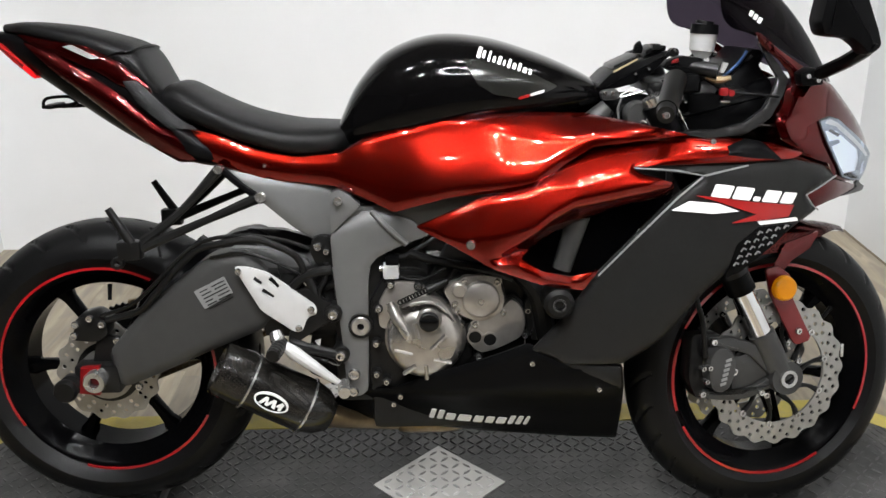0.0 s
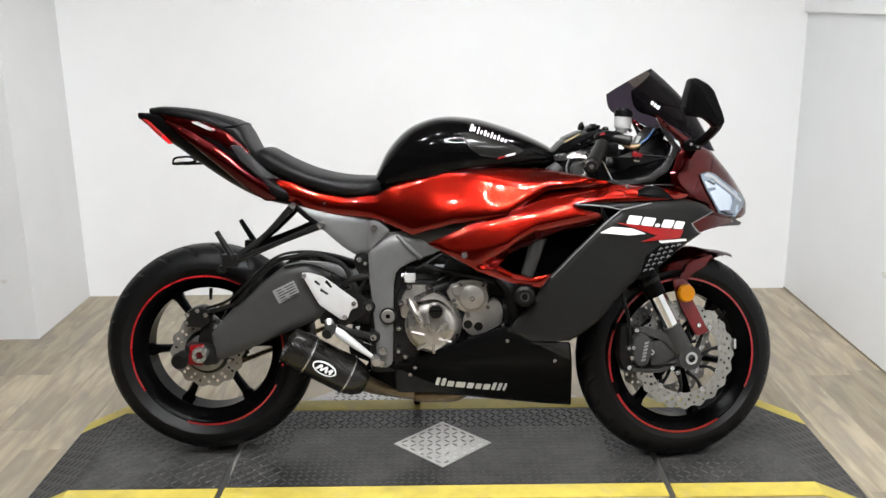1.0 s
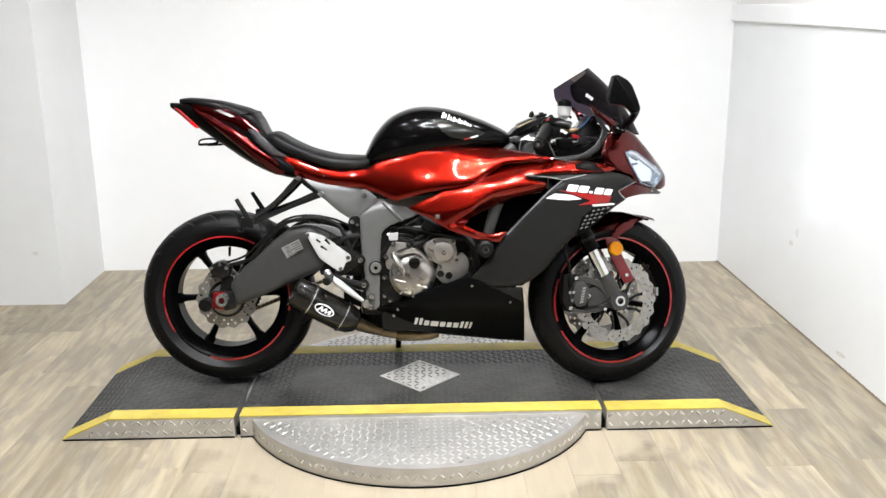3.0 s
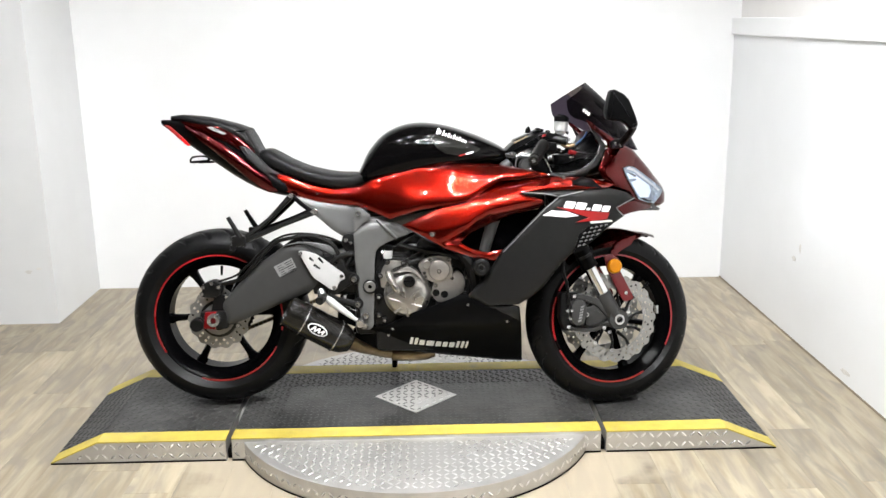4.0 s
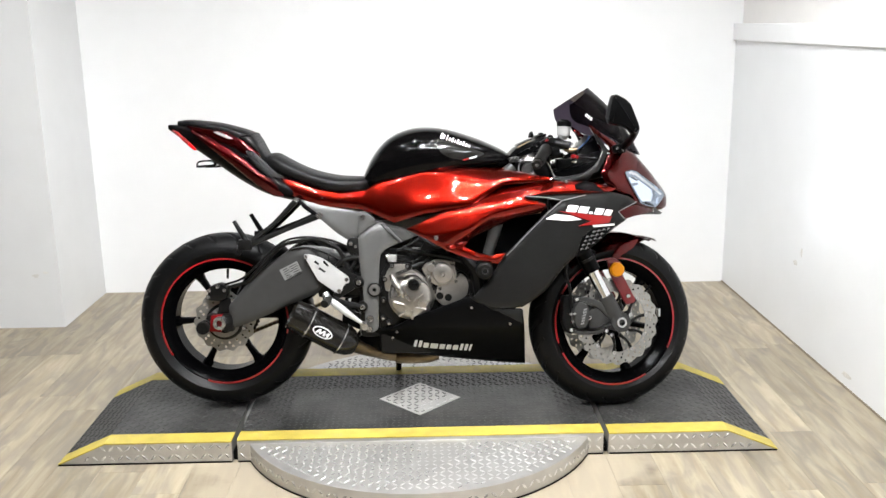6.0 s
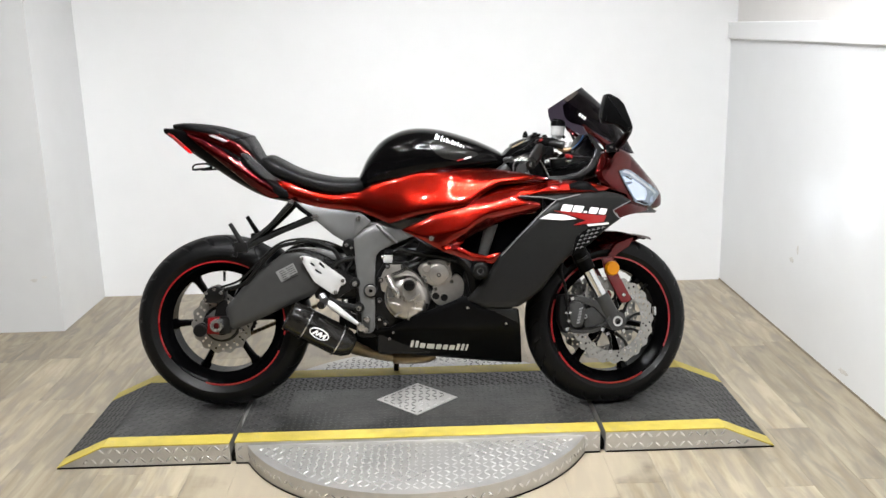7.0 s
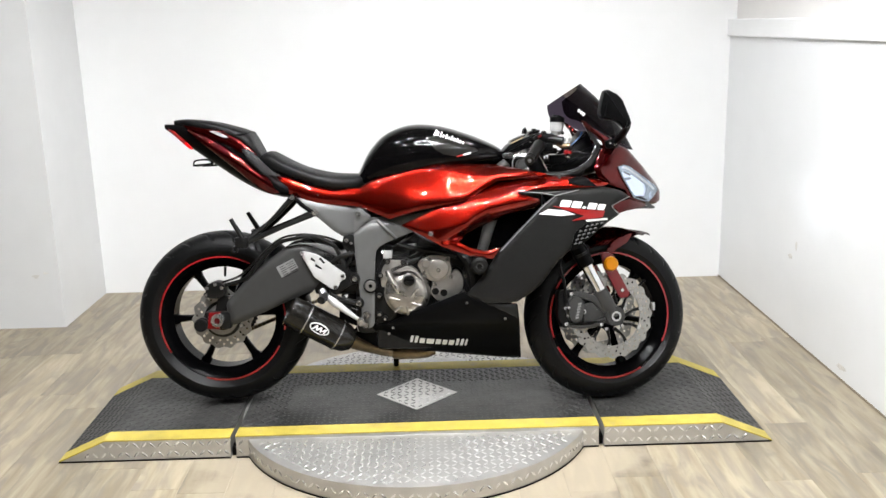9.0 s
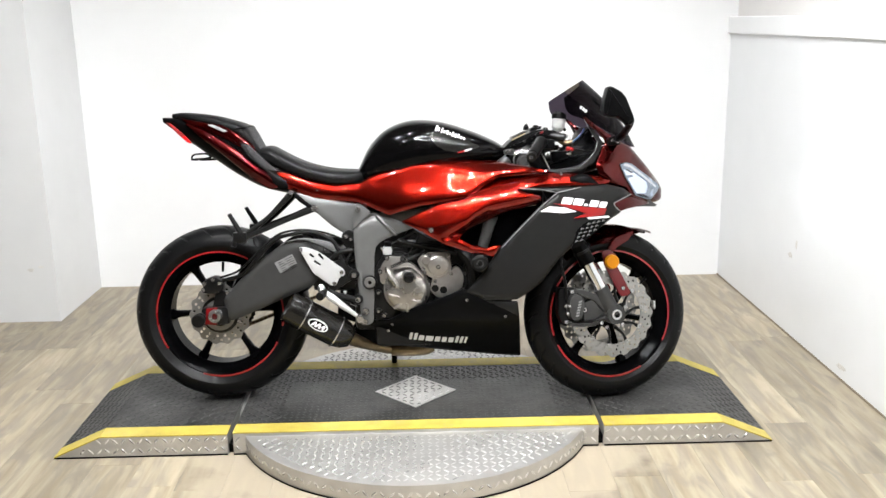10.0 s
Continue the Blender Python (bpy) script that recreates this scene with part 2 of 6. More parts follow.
def prism(outline, lo, hi, axis="y", bev=0.0, bm=None):
    """A plate with the given outline, extruded along an axis from lo to hi."""
    bm = bm or bmesh.new()

    def at(a, b, c):
        return {"y": (a, c, b), "z": (a, b, c), "x": (c, a, b)}[axis]
    v0 = [bm.verts.new(at(a, b, lo)) for a, b in outline]
    v1 = [bm.verts.new(at(a, b, hi)) for a, b in outline]
    n = len(outline)
    fs = [bm.faces.new(v0), bm.faces.new(v1[::-1])]
    for i in range(n):
        fs.append(bm.faces.new((v0[i], v0[(i + 1) % n], v1[(i + 1) % n], v1[i])))
    bmesh.ops.recalc_face_normals(bm, faces=fs)
    if bev:
        es = {e for f in fs[:2] for e in f.edges}
        bmesh.ops.bevel(bm, geom=list(es), offset=bev, segments=2, affect="EDGES", profile=0.6)
    return bm


def turned(profile, axis_y=True, n=64, bm=None, centre=(0, 0, 0), arc=(0.0, 360.0)):
    """A solid of revolution about the y axis through centre; profile: closed loop of (radius, y)."""
    bm = bm or bmesh.new()
    a0, a1 = arc
    full = abs(a1 - a0 - 360) < 1e-6
    rings = []
    for i in range(n if full else n + 1):
        a = radians(a0 + (a1 - a0) * i / n)
        rings.append([bm.verts.new((centre[0] + r * math.cos(a), centre[1] + y, centre[2] + r * math.sin(a))) for r, y in profile])
    m = len(profile)
    for i in range(n):
        p, q = rings[i], rings[(i + 1) % len(rings)]
        for j in range(m):
            bm.faces.new((p[j], p[(j + 1) % m], q[(j + 1) % m], q[j]))
    if not full:
        bm.faces.new(rings[0])
        bm.faces.new(rings[-1][::-1])
    bmesh.ops.recalc_face_normals(bm, faces=bm.faces)
    return bm


def rod(a, b, r, r2=None, n=14, bm=None):
    """A tapered round bar from a to b."""
    bm = bm or bmesh.new()
    a, b = Vector(a), Vector(b)
    d = b - a
    m = Matrix.Translation((a + b) / 2) @ d.to_track_quat("Z", "Y").to_matrix().to_4x4()
    bmesh.ops.create_cone(bm, cap_ends=True, segments=n, radius1=r, radius2=r if r2 is None else r2, depth=d.length, matrix=m)
    return bm


def spline(pts, n=8):
    """Catmull-Rom through the points."""
    p = [Vector(q) for q in pts]
    p = [2 * p[0] - p[1]] + p + [2 * p[-1] - p[-2]]
    out = []
    for i in range(1, len(p) - 2):
        for k in range(n):
            t = k / n
            a, b, c, d = p[i - 1:i + 3]
            out.append(0.5 * ((2 * b) + (c - a) * t + (2 * a - 5 * b + 4 * c - d) * t * t + (3 * b - a - 3 * c + d) * t ** 3))
    out.append(p[-2])
    return out


def tube(pts, r, n=10, steps=8, bm=None):
    """A bent round tube through the points; r: one radius, or one for each point."""
    bm = bm or bmesh.new()
    c = spline(pts, steps)
    rs = [r] * len(c) if isinstance(r, float) else [float(q) for q in np.interp(np.linspace(0, len(r) - 1, len(c)), range(len(r)), r)]
    up = Vector((0.13, 0.91, 0.31))
    rings = []
    for i, q in enumerate(c):
        t = (c[min(i + 1, len(c) - 1)] - c[max(i - 1, 0)]).normalized()
        u = t.cross(up).normalized()
        w = t.cross(u)
        rings.append([bm.verts.new(q + rs[i] * (math.cos(2 * math.pi * k / n) * u + math.sin(2 * math.pi * k / n) * w)) for k in range(n)])
    for p, q in zip(rings, rings[1:]):
        for k in range(n):
            bm.faces.new((p[k], p[(k + 1) % n], q[(k + 1) % n], q[k]))
    bm.faces.new(rings[0])
    bm.faces.new(rings[-1])
    bmesh.ops.recalc_face_normals(bm, faces=bm.faces)
    return bm


# ---- the booth ----
BACK, LEFT, RIGHT, STUB = 1.69, -1.745, 1.655, 1.105
FRONT, FARX = -7.0, -4.5


def structure(name, bm, mat, label, smooth=False):
    return tagged(part(name, bm, mat, None, smooth=smooth), label, "wall" if "wall" in name else name.split("_")[0], "", "structure")


structure("wall_back", box(LEFT - 0.02, RIGHT + 0.16, BACK, BACK + 0.12, 0, CEIL), M_WALL, "smooth white painted back wall of the booth")
structure("wall_left", box(FARX, LEFT, STUB, BACK + 0.12, 0, CEIL), M_WALL_GREY, "wall stub beside the booth, greyer than the back wall")
structure("wall_right", box(RIGHT, RIGHT + 0.16, -4.2, BACK, 0, 1.305), M_WALL_RIGHT, "white glossy lower wall beside the motorcycle, dimmed in its colour")
structure("wall_right_upper", box(RIGHT + 0.03, RIGHT + 0.16, -4.2, BACK, 1.39, CEIL), M_WALL_UPPER, "pale grey upper wall above the ledge")
structure("trim", box(RIGHT - 0.018, RIGHT + 0.16, -4.2, BACK - 0.001, 1.305, 1.39, 0.006), M_WALL, "white ledge trim along the wall")
# Unseen closing walls, coloured dark to keep fill off the near side.
structure("wall_showroom_front", box(FARX, RIGHT + 3.0, FRONT - 0.1, FRONT, 0, CEIL), M_DARKROOM, "unseen dark wall opposite the booth")
structure("wall_showroom_left", box(FARX - 0.1, FARX, FRONT, BACK, 0, CEIL), M_DARKROOM, "unseen dark side wall")
structure("wall_showroom_right", box(RIGHT + 3.0, RIGHT + 3.1, FRONT, -4.2, 0, CEIL), M_DARKROOM, "unseen dark side wall")
structure("wall_showroom_return", box(RIGHT + 0.16, RIGHT + 3.0, -4.2, -4.1, 0, CEIL), M_DARKROOM, "unseen dark wall return")
# Unseen ceiling; its dark grey keeps the overhead fill low.
structure("ceiling", box(FARX, RIGHT + 3.0, FRONT, BACK + 0.12, CEIL, CEIL + 0.1), M_CEIL, "unseen flat ceiling, dark grey to cut overhead fill")
# Dark strip added where the shadow gap between wall and floor falls.
structure("baseboard", box(RIGHT - 0.004, RIGHT + 0.002, -4.2, BACK - 0.001, 0.0, 0.007), M_JOINT, "thin dark strip for the shadow gap at the wall foot")
floor = structure("floor", box(FARX, RIGHT + 3.0, FRONT, BACK + 0.1, -0.1, -0.004), M_JOINT, "pale oak-look plank floor")

# ---- ceiling lights ----
M_FIXTURE = material("white_fixture", (0.75, 0.75, 0.75), 0.4)
M_TUBE = bpy.data.materials.new("lit_bulb")
M_TUBE.use_nodes = True
lit = M_TUBE.node_tree.nodes["Principled BSDF"]
lit.inputs["Emission Color"].default_value = (0.98, 0.99, 1.0, 1)
lit.inputs["Emission Strength"].default_value = 2380.0


def spotlight(x, y):
    """A ceiling spot: round can with a lit bulb in its mouth."""
    lamp = tagged(new("ceiling_spotlight"), "unseen small white ceiling spotlight with a lit bulb", "lamp", "ceiling spotlights")
    lamp.location = (x, y, CEIL)
    # The can's depth is set to keep light off the wall tops.
    bm = bmesh.new()
    rings = []
    for rr, zz in ((0.001, -0.004), (0.060, -0.004), (0.060, -0.100), (0.064, -0.100), (0.064, 0.0), (0.001, 0.0)):
        rings.append([bm.verts.new((rr * math.cos(2 * math.pi * k / 32), rr * math.sin(2 * math.pi * k / 32), zz)) for k in range(32)])
    for p, q in zip(rings, rings[1:]):
        for k in range(32):
            bm.faces.new((p[k], p[(k + 1) % 32], q[(k + 1) % 32], q[k]))
    part("can", bm, M_FIXTURE, lamp)
    part("socket", prism([(0.016 * math.cos(2 * math.pi * k / 16), 0.016 * math.sin(2 * math.pi * k / 16)) for k in range(16)], -0.066, -0.003, "z"), M_FIXTURE, lamp)
    bm = bmesh.new()
    bmesh.ops.create_uvsphere(bm, u_segments=16, v_segments=8, radius=0.021, matrix=Matrix.Translation((0, 0, -0.077)))
    part("bulb", bm, M_TUBE, lamp)
    return lamp


first = spotlight(0.26, -1.55)
for k in range(1, 12):
    a = 2 * math.pi * k / 12
    copy_thing(first, Matrix.Translation((-0.12 + 0.38 * math.cos(a), -1.55 + 0.46 * math.sin(a), CEIL)))
# Extra unseen spots, added to light the walls and floor.
for sx, sy in ((-1.15, -0.45), (-1.15, -1.55), (1.0, -2.4), (0.95, 0.0), (0.05, -0.45), (-0.55, -0.3), (0.65, -0.3), (0.75, -3.0)):
    copy_thing(first, Matrix.Translation((sx, sy, CEIL)))

# ---- scuffs on the walls ----
M_SCUFF = material("wall_scuff", (0.64, 0.625, 0.60), 0.7, vary=0.25, noise_scale=120)


def scuff(host, at, along, up, w, h, seed):
    """A thin irregular scuff patch on a wall."""
    rg = random.Random(seed)
    c, al, u = Vector(at), Vector(along), Vector(up)
    nn = al.cross(u).normalized()
    pts = []
    for k in range(14):
        t = 2 * math.pi * k / 14
        r = 0.55 + 0.45 * rg.random()
        pts.append(c + al * (w * r * math.cos(t)) + u * (h * r * math.sin(t)))
    vs = [q + nn * 0.0008 for q in pts] + [q - nn * 0.001 for q in pts]
    fs = [tuple(range(14))] + [(i, i + 14, (i + 1) % 14 + 14, (i + 1) % 14) for i in range(14)]
    mesh_ob("scuff_mark", vs, fs, M_SCUFF, host, smooth=False)


left_wall = bpy.data.objects["wall_left"]
right_wall = bpy.data.objects["wall_right"]
scuff(left_wall, (-1.86, STUB, 0.26), (1, 0, 0), (0, 0, 1), 0.022, 0.012, 1)
scuff(left_wall, (-1.81, STUB, 0.275), (1, 0, 0), (0, 0, 1), 0.016, 0.008, 2)
scuff(right_wall, (RIGHT, 0.72, 0.36), (0, -1, 0), (0, 0, 1), 0.03, 0.014, 3)
scuff(right_wall, (RIGHT, 0.66, 0.42), (0, -1, 0), (0, 0, 1), 0.012, 0.03, 4)
scuff(right_wall, (RIGHT, 0.15, 0.05), (0, -1, 0), (0, 0, 1), 0.05, 0.012, 5)


def dusty(mat, colour, scale, low, high):
    """Adds pale dust, in soft-edged patches with fine speckle, over a material's colour."""
    n, l = mat.node_tree.nodes, mat.node_tree.links
    b = n["Principled BSDF"]
    old = b.inputs["Base Color"].links[0].from_socket
    geo = n.new("ShaderNodeNewGeometry")
    t1 = n.new("ShaderNodeTexNoise")
    t1.inputs["Scale"].default_value = scale
    t1.inputs["Detail"].default_value = 8
    t1.inputs["Roughness"].default_value = 0.7
    l.new(geo.outputs["Position"], t1.inputs["Vector"])
    mr = n.new("ShaderNodeMapRange")
    mr.inputs["From Min"].default_value, mr.inputs["From Max"].default_value = low, high
    l.new(t1.outputs["Fac"], mr.inputs["Value"])
    mx = n.new("ShaderNodeMix")
    mx.data_type = "RGBA"
    mx.inputs["B"].default_value = (*colour, 1)
    l.new(mr.outputs[0], mx.inputs["Factor"])
    l.new(old, mx.inputs["A"])
    l.new(mx.outputs["Result"], b.inputs["Base Color"])


dusty(M_PLATE_BLACK, (0.072, 0.070, 0.067), 7.0, 0.42, 0.72)
dusty(M_YELLOW, (0.42, 0.35, 0.14), 16.0, 0.56, 0.72)

# ---- turntable platform ----
PF, PB = -0.37, 0.267


def lugs(name, mat, parent, place, normal, cells, size=(0.0132, 0.0038, 0.0020), label=""):
    """Raised tread-plate lugs, alternately slanted; place(u, v) -> point and the two directions on the surface there."""
    vs, fs = [], []
    for (u, v, k) in cells:
        p, du, dv = place(u, v)
        nn = du.cross(dv).normalized() * normal
        a = (du + dv * (1 if k else -1)).normalized()
        b = nn.cross(a)
        i = len(vs)
        vs += [p + a * size[0], p + b * size[1] + a * size[0] * 0.35, p + b * size[1] - a * size[0] * 0.35, p - a * size[0],
               p - b * size[1] - a * size[0] * 0.35, p - b * size[1] + a * size[0] * 0.35,
               p + nn * size[2] + a * size[0] * 0.5, p + nn * size[2] - a * size[0] * 0.5]
        fs += [(i, i + 1, i + 6), (i + 1, i + 2, i + 7, i + 6), (i + 2, i + 3, i + 7), (i + 3, i + 4, i + 7), (i + 4, i + 5, i + 6, i + 7), (i + 5, i, i + 6)]
    return tagged(mesh_ob(name, vs, fs, mat, parent, label, smooth=False), kind="stuff")


def cells(u0, u1, v0, v1, pitch, inside=None):
    out = []
    nu, nv = int((u1 - u0) / pitch), int((v1 - v0) / pitch)
    for i in range(nu):
        for j in range(nv):
            u, v = u0 + (i + 0.5) * (u1 - u0) / nu, v0 + (j + 0.5) * (v1 - v0) / nv
            if inside is None or inside(u, v):
                out.append((u, v, (i + j) % 2))
    return out


stand = tagged(new("turntable_platform"), "low metal turntable platform with black tread plate and yellow edges", "platform")
X_, Y_, Z_ = Vector((1, 0, 0)), Vector((0, 1, 0)), Vector((0, 0, 1))
# centre section
CX0, CX1, TOPZ = -0.618, 0.602, 0.076
centre = part("centre_section", box(CX0, CX1, PF, PB, 0.0, TOPZ, 0.003), M_PLATE, stand)
part("deck_plate", box(CX0 + 0.002, CX1 - 0.002, PF + 0.07, PB - 0.078, TOPZ, TOPZ + 0.004, 0.001), M_PLATE_BLACK, centre, "worn black tread plate deck")
for y0, y1 in ((PF - 0.001, PF + 0.068), (PB - 0.076, PB + 0.001)):
    part("yellow_stripe", box(CX0, CX1, y0, y1, TOPZ + 0.0005, TOPZ + 0.0045, 0.001), M_YELLOW, centre, "yellow painted edge stripe")
DIA = 0.148
lugs("tread_pattern", M_LUG_BLACK, centre, lambda u, v: (Vector((u, v, TOPZ + 0.004)), X_, Y_), 1,
     cells(CX0, CX1, PF + 0.075, PB - 0.082, 0.021, lambda u, v: abs(u + 0.012) / DIA + abs(v + 0.055) / DIA > 1.02 and (v > 0.045 or abs(u) > 0.47)))
lugs("worn_pattern", M_LUG_BLACK, centre, lambda u, v: (Vector((u, v, TOPZ + 0.004)), X_, Y_), 1,
     cells(CX0, CX1, PF + 0.075, PB - 0.082, 0.021, lambda u, v: abs(u + 0.012) / DIA + abs(v + 0.055) / DIA > 1.02 and not (v > 0.045 or abs(u) > 0.47)), (0.011, 0.0032, 0.0007))
lugs("front_pattern", M_LUG, centre, lambda u, v: (Vector((u, PF, v)), X_, Z_), 1,
     cells(CX0, CX0 + 0.1, 0.008, TOPZ - 0.004, 0.027) + cells(CX1 - 0.1, CX1, 0.008, TOPZ - 0.004, 0.027))
diamond = part("diamond_plate", prism([(-0.012 - DIA, -0.055), (-0.012, -0.055 - DIA), (-0.012 + DIA, -0.055), (-0.012, -0.055 + DIA)], TOPZ + 0.004, TOPZ + 0.0065, "z"),
               M_PLATE, centre, "bare aluminium diamond-shaped tread plate")
lugs("diamond_pattern", M_LUG, centre, lambda u, v: (Vector((u, v, TOPZ + 0.0065)), X_, Y_), 1,
     cells(-0.165, 0.141, -0.21, 0.1, 0.024, lambda u, v: abs(u + 0.012) / DIA + abs(v + 0.055) / DIA < 0.9))
# round turntable disc under it
DC, DR, DZ = (-0.013, -0.11), 0.62, 0.066
ring = [(DC[0] + DR * math.cos(2 * math.pi * i / 128), DC[1] + DR * math.sin(2 * math.pi * i / 128)) for i in range(128)]
disc = part("turntable_disc", prism(ring, 0.0, DZ, "z", 0.003), M_PLATE, stand, "round bare aluminium tread plate disc")


def worn_disc(u, v):
    """Where feet have worn the lugs of the disc almost flat."""
    return ((u + 0.14) / 0.30) ** 2 + ((v + 0.46) / 0.15) ** 2 < 1 + 0.25 * math.sin(9 * u + 5 * v)


for part_name, size, worn_here in (("disc_pattern", (0.0128, 0.0034, 0.0020), False), ("worn_pattern", (0.010, 0.003, 0.0005), True)):
    lugs(part_name, M_LUG, disc, lambda u, v: (Vector((u, v, DZ)), X_, Y_), 1,
         cells(DC[0] - DR, DC[0] + DR, DC[1] - DR, DC[1] + DR, 0.0240,
               lambda u, v: math.hypot(u - DC[0], v - DC[1]) < DR - 0.02 and not PF - 0.01 < v < PB + 0.01 and worn_disc(u, v) == worn_here), size)


def on_rim(u, v):
    a = u / DR
    d = Vector((-math.sin(a), math.cos(a), 0))
    return Vector((DC[0] + DR * math.cos(a), DC[1] + DR * math.sin(a), v)), d, Z_


lugs("rim_pattern", M_LUG, disc, on_rim, 1, cells(0, 2 * math.pi * DR, 0.008, DZ - 0.005, 0.027))


def ramp(s, xi, xt, xe):
    """A ramp section from the centre out: inner end, end of the flat top, outer toe; s: +1 to the right."""
    out = [(xi, 0), (xe, 0), (xe, 0.004), (xt, 0.074), (xi, 0.072)]
    r = part("ramp", prism(out if s > 0 else out[::-1], PF, PB, "y"), M_PLATE, stand, smooth=False)

    def top(x):
        return 0.0735 if (x - xt) * s < 0 else 0.074 + (0.004 - 0.074) * (x - xt) / (xe - xt)

    def strip(name, y0, y1, t, mat, label, e0=0.0):
        xs = [xi, xt, xe - s * e0]
        lo = [(x, top(x) - 0.001) for x in xs]
        hi = [(x, top(x) + t) for x in xs[::-1]]
        o = lo + hi
        return part(name, prism(o if s > 0 else o[::-1], y0, y1, "y"), mat, r, label, smooth=False)
    strip("deck_plate", PF + 0.07, PB - 0.078, 0.003, M_PLATE_BLACK, "black tread plate ramp deck")
    strip("yellow_stripe", PF - 0.001, PF + 0.069, 0.0035, M_YELLOW, "yellow painted edge stripe")
    strip("yellow_stripe", PB - 0.077, PB + 0.001, 0.0035, M_YELLOW, "yellow painted edge stripe")
    a, b = min(xi, xe), max(xi, xe)

    def place(u, v):
        sl = 0 if (u - xt) * s < 0 else (0.004 - 0.074) / (xe - xt)
        return Vector((u, v, top(u) + 0.003)), Vector((1, 0, sl)).normalized(), Y_
    lugs("tread_pattern", M_LUG_BLACK, r, place, 1, cells(a, b, PF + 0.075, PB - 0.082, 0.024))
    lugs("front_pattern", M_LUG, r, lambda u, v: (Vector((u, PF, v)), X_, Z_), 1,
         cells(a, b, 0.006, 0.076, 0.027, lambda u, v: v < top(u) - 0.012))
    return r


ramp(-1, -0.636, -1.055, -1.213)
ramp(1, 0.620, 1.02, 1.190)
# Black strips stand in for the shadow gap and rubber at the foot.
part("gap_shade_strip", turned([(DR + .0015, 0.001), (DR + .0015, 0.006), (DR - .01, 0.006), (DR - .01, 0.001)], n=128), M_BLACK, disc, "black strip for the shadow gap and rubber foot").matrix_local = Matrix.Translation((DC[0], DC[1], 0)) @ Matrix.Rotation(radians(90), 4, "X")
for x0, x1 in ((-1.212, -0.638), (-0.618, 0.602), (0.622, 1.189)):
    part("gap_shade_strip", box(x0, x1, PF - 0.0018, PF + 0.01, 0.001, 0.006), M_BLACK, stand, "black strip for the shadow gap and rubber foot")
part("gap_floor", box(-0.64, 0.625, PF + 0.02, PB - 0.02, 0.001, 0.03), M_BLACK, stand)
# ---- motorcycle ----
from mathutils.geometry import delaunay_2d_cdt

M_SEAT = material("seat_vinyl", (0.0040, 0.0040, 0.0042), 0.42, spec=0.17, vary=0.15, bump=0.3, bump_scale=900)
M_TANK = material("metallic_black_paint", (0.0016, 0.0015, 0.0016), 0.12, spec=0.13, coat=0.04, coat_rough=0.03, vary=0.15, noise_scale=300)
M_FRAME = material("frame_grey_paint", (0.112, 0.112, 0.111), 0.37, metal=0.25, spec=0.35, vary=0.10, bump=0.06, bump_scale=300)
M_SWING = material("swingarm_dark_grey", (0.034, 0.0337, 0.033), 0.39, spec=0.25, vary=0.12, bump=0.08, bump_scale=300)
M_ENGINE = material("bronze_grey_engine_cover", (0.38, 0.358, 0.332), 0.34, metal=0.8, vary=0.14, noise_scale=60, bump=0.12, bump_scale=500)
M_CLUTCH = material("worn_bronze_clutch_cover", (0.39, 0.372, 0.347), 0.29, metal=0.9, vary=0.2, noise_scale=45, bump=0.08, bump_scale=500)
M_ALU = material("bare_aluminium", (0.46, 0.455, 0.45), 0.26, metal=0.9, vary=0.12)
M_WHITEPLATE = material("silver_heel_plate", (0.56, 0.56, 0.56), 0.38, metal=0.35, vary=0.08)
M_STEEL = material("drilled_disc_steel", (0.30, 0.294, 0.280), 0.38, metal=0.8, vary=0.15, noise_scale=60)
M_CHROME = material("chrome_tube", (0.75, 0.75, 0.76), 0.1, metal=1.0, vary=0.03)
M_DARKMETAL = material("dark_metal", (0.0065, 0.0064, 0.0063), 0.32, spec=0.20, vary=0.3, noise_scale=50)
M_RUBBER = material("black_rubber", (0.0050, 0.0049, 0.0048), 0.36, spec=0.18, vary=0.25)
M_BOLT = material("zinc_bolt", (0.55, 0.54, 0.53), 0.24, metal=0.95, vary=0.12)
M_REDANO = material("red_anodised", (0.22, 0.006, 0.008), 0.3, metal=0.4, vary=0.08)
M_AMBER = material("amber_reflector_plastic", (0.52, 0.19, 0.001), 0.3, coat=0.05, spec=0.2, vary=0.12, bump=0.3, bump_scale=350)
M_WHITE = material("white_decal", (0.80, 0.80, 0.79), 0.4, vary=0.06)
M_REDDECAL = material("red_decal", (0.26, 0.004, 0.004), 0.32, coat=0.2, vary=0.07)
M_GREYDECAL = material("grey_decal", (0.20, 0.20, 0.20), 0.38, vary=0.1)
M_PIPE = material("heat_tinted_steel", (0.22, 0.165, 0.10), 0.32, metal=0.85, vary=0.3, noise_scale=40)
M_TAILRED = material("tail_red_paint", (0.060, 0.0012, 0.0014), 0.12, metal=0.9, coat=0.40, coat_rough=0.02, vary=0.10, noise_scale=300)
M_INLAY = material("grey_metallic_inlay", (0.010, 0.010, 0.009), 0.16, metal=0.0, coat=0.05, spec=0.3, vary=0.1, noise_scale=300)
M_CLOUD = material("cloudy_reservoir_plastic", (0.34, 0.34, 0.335), 0.35, vary=0.05)


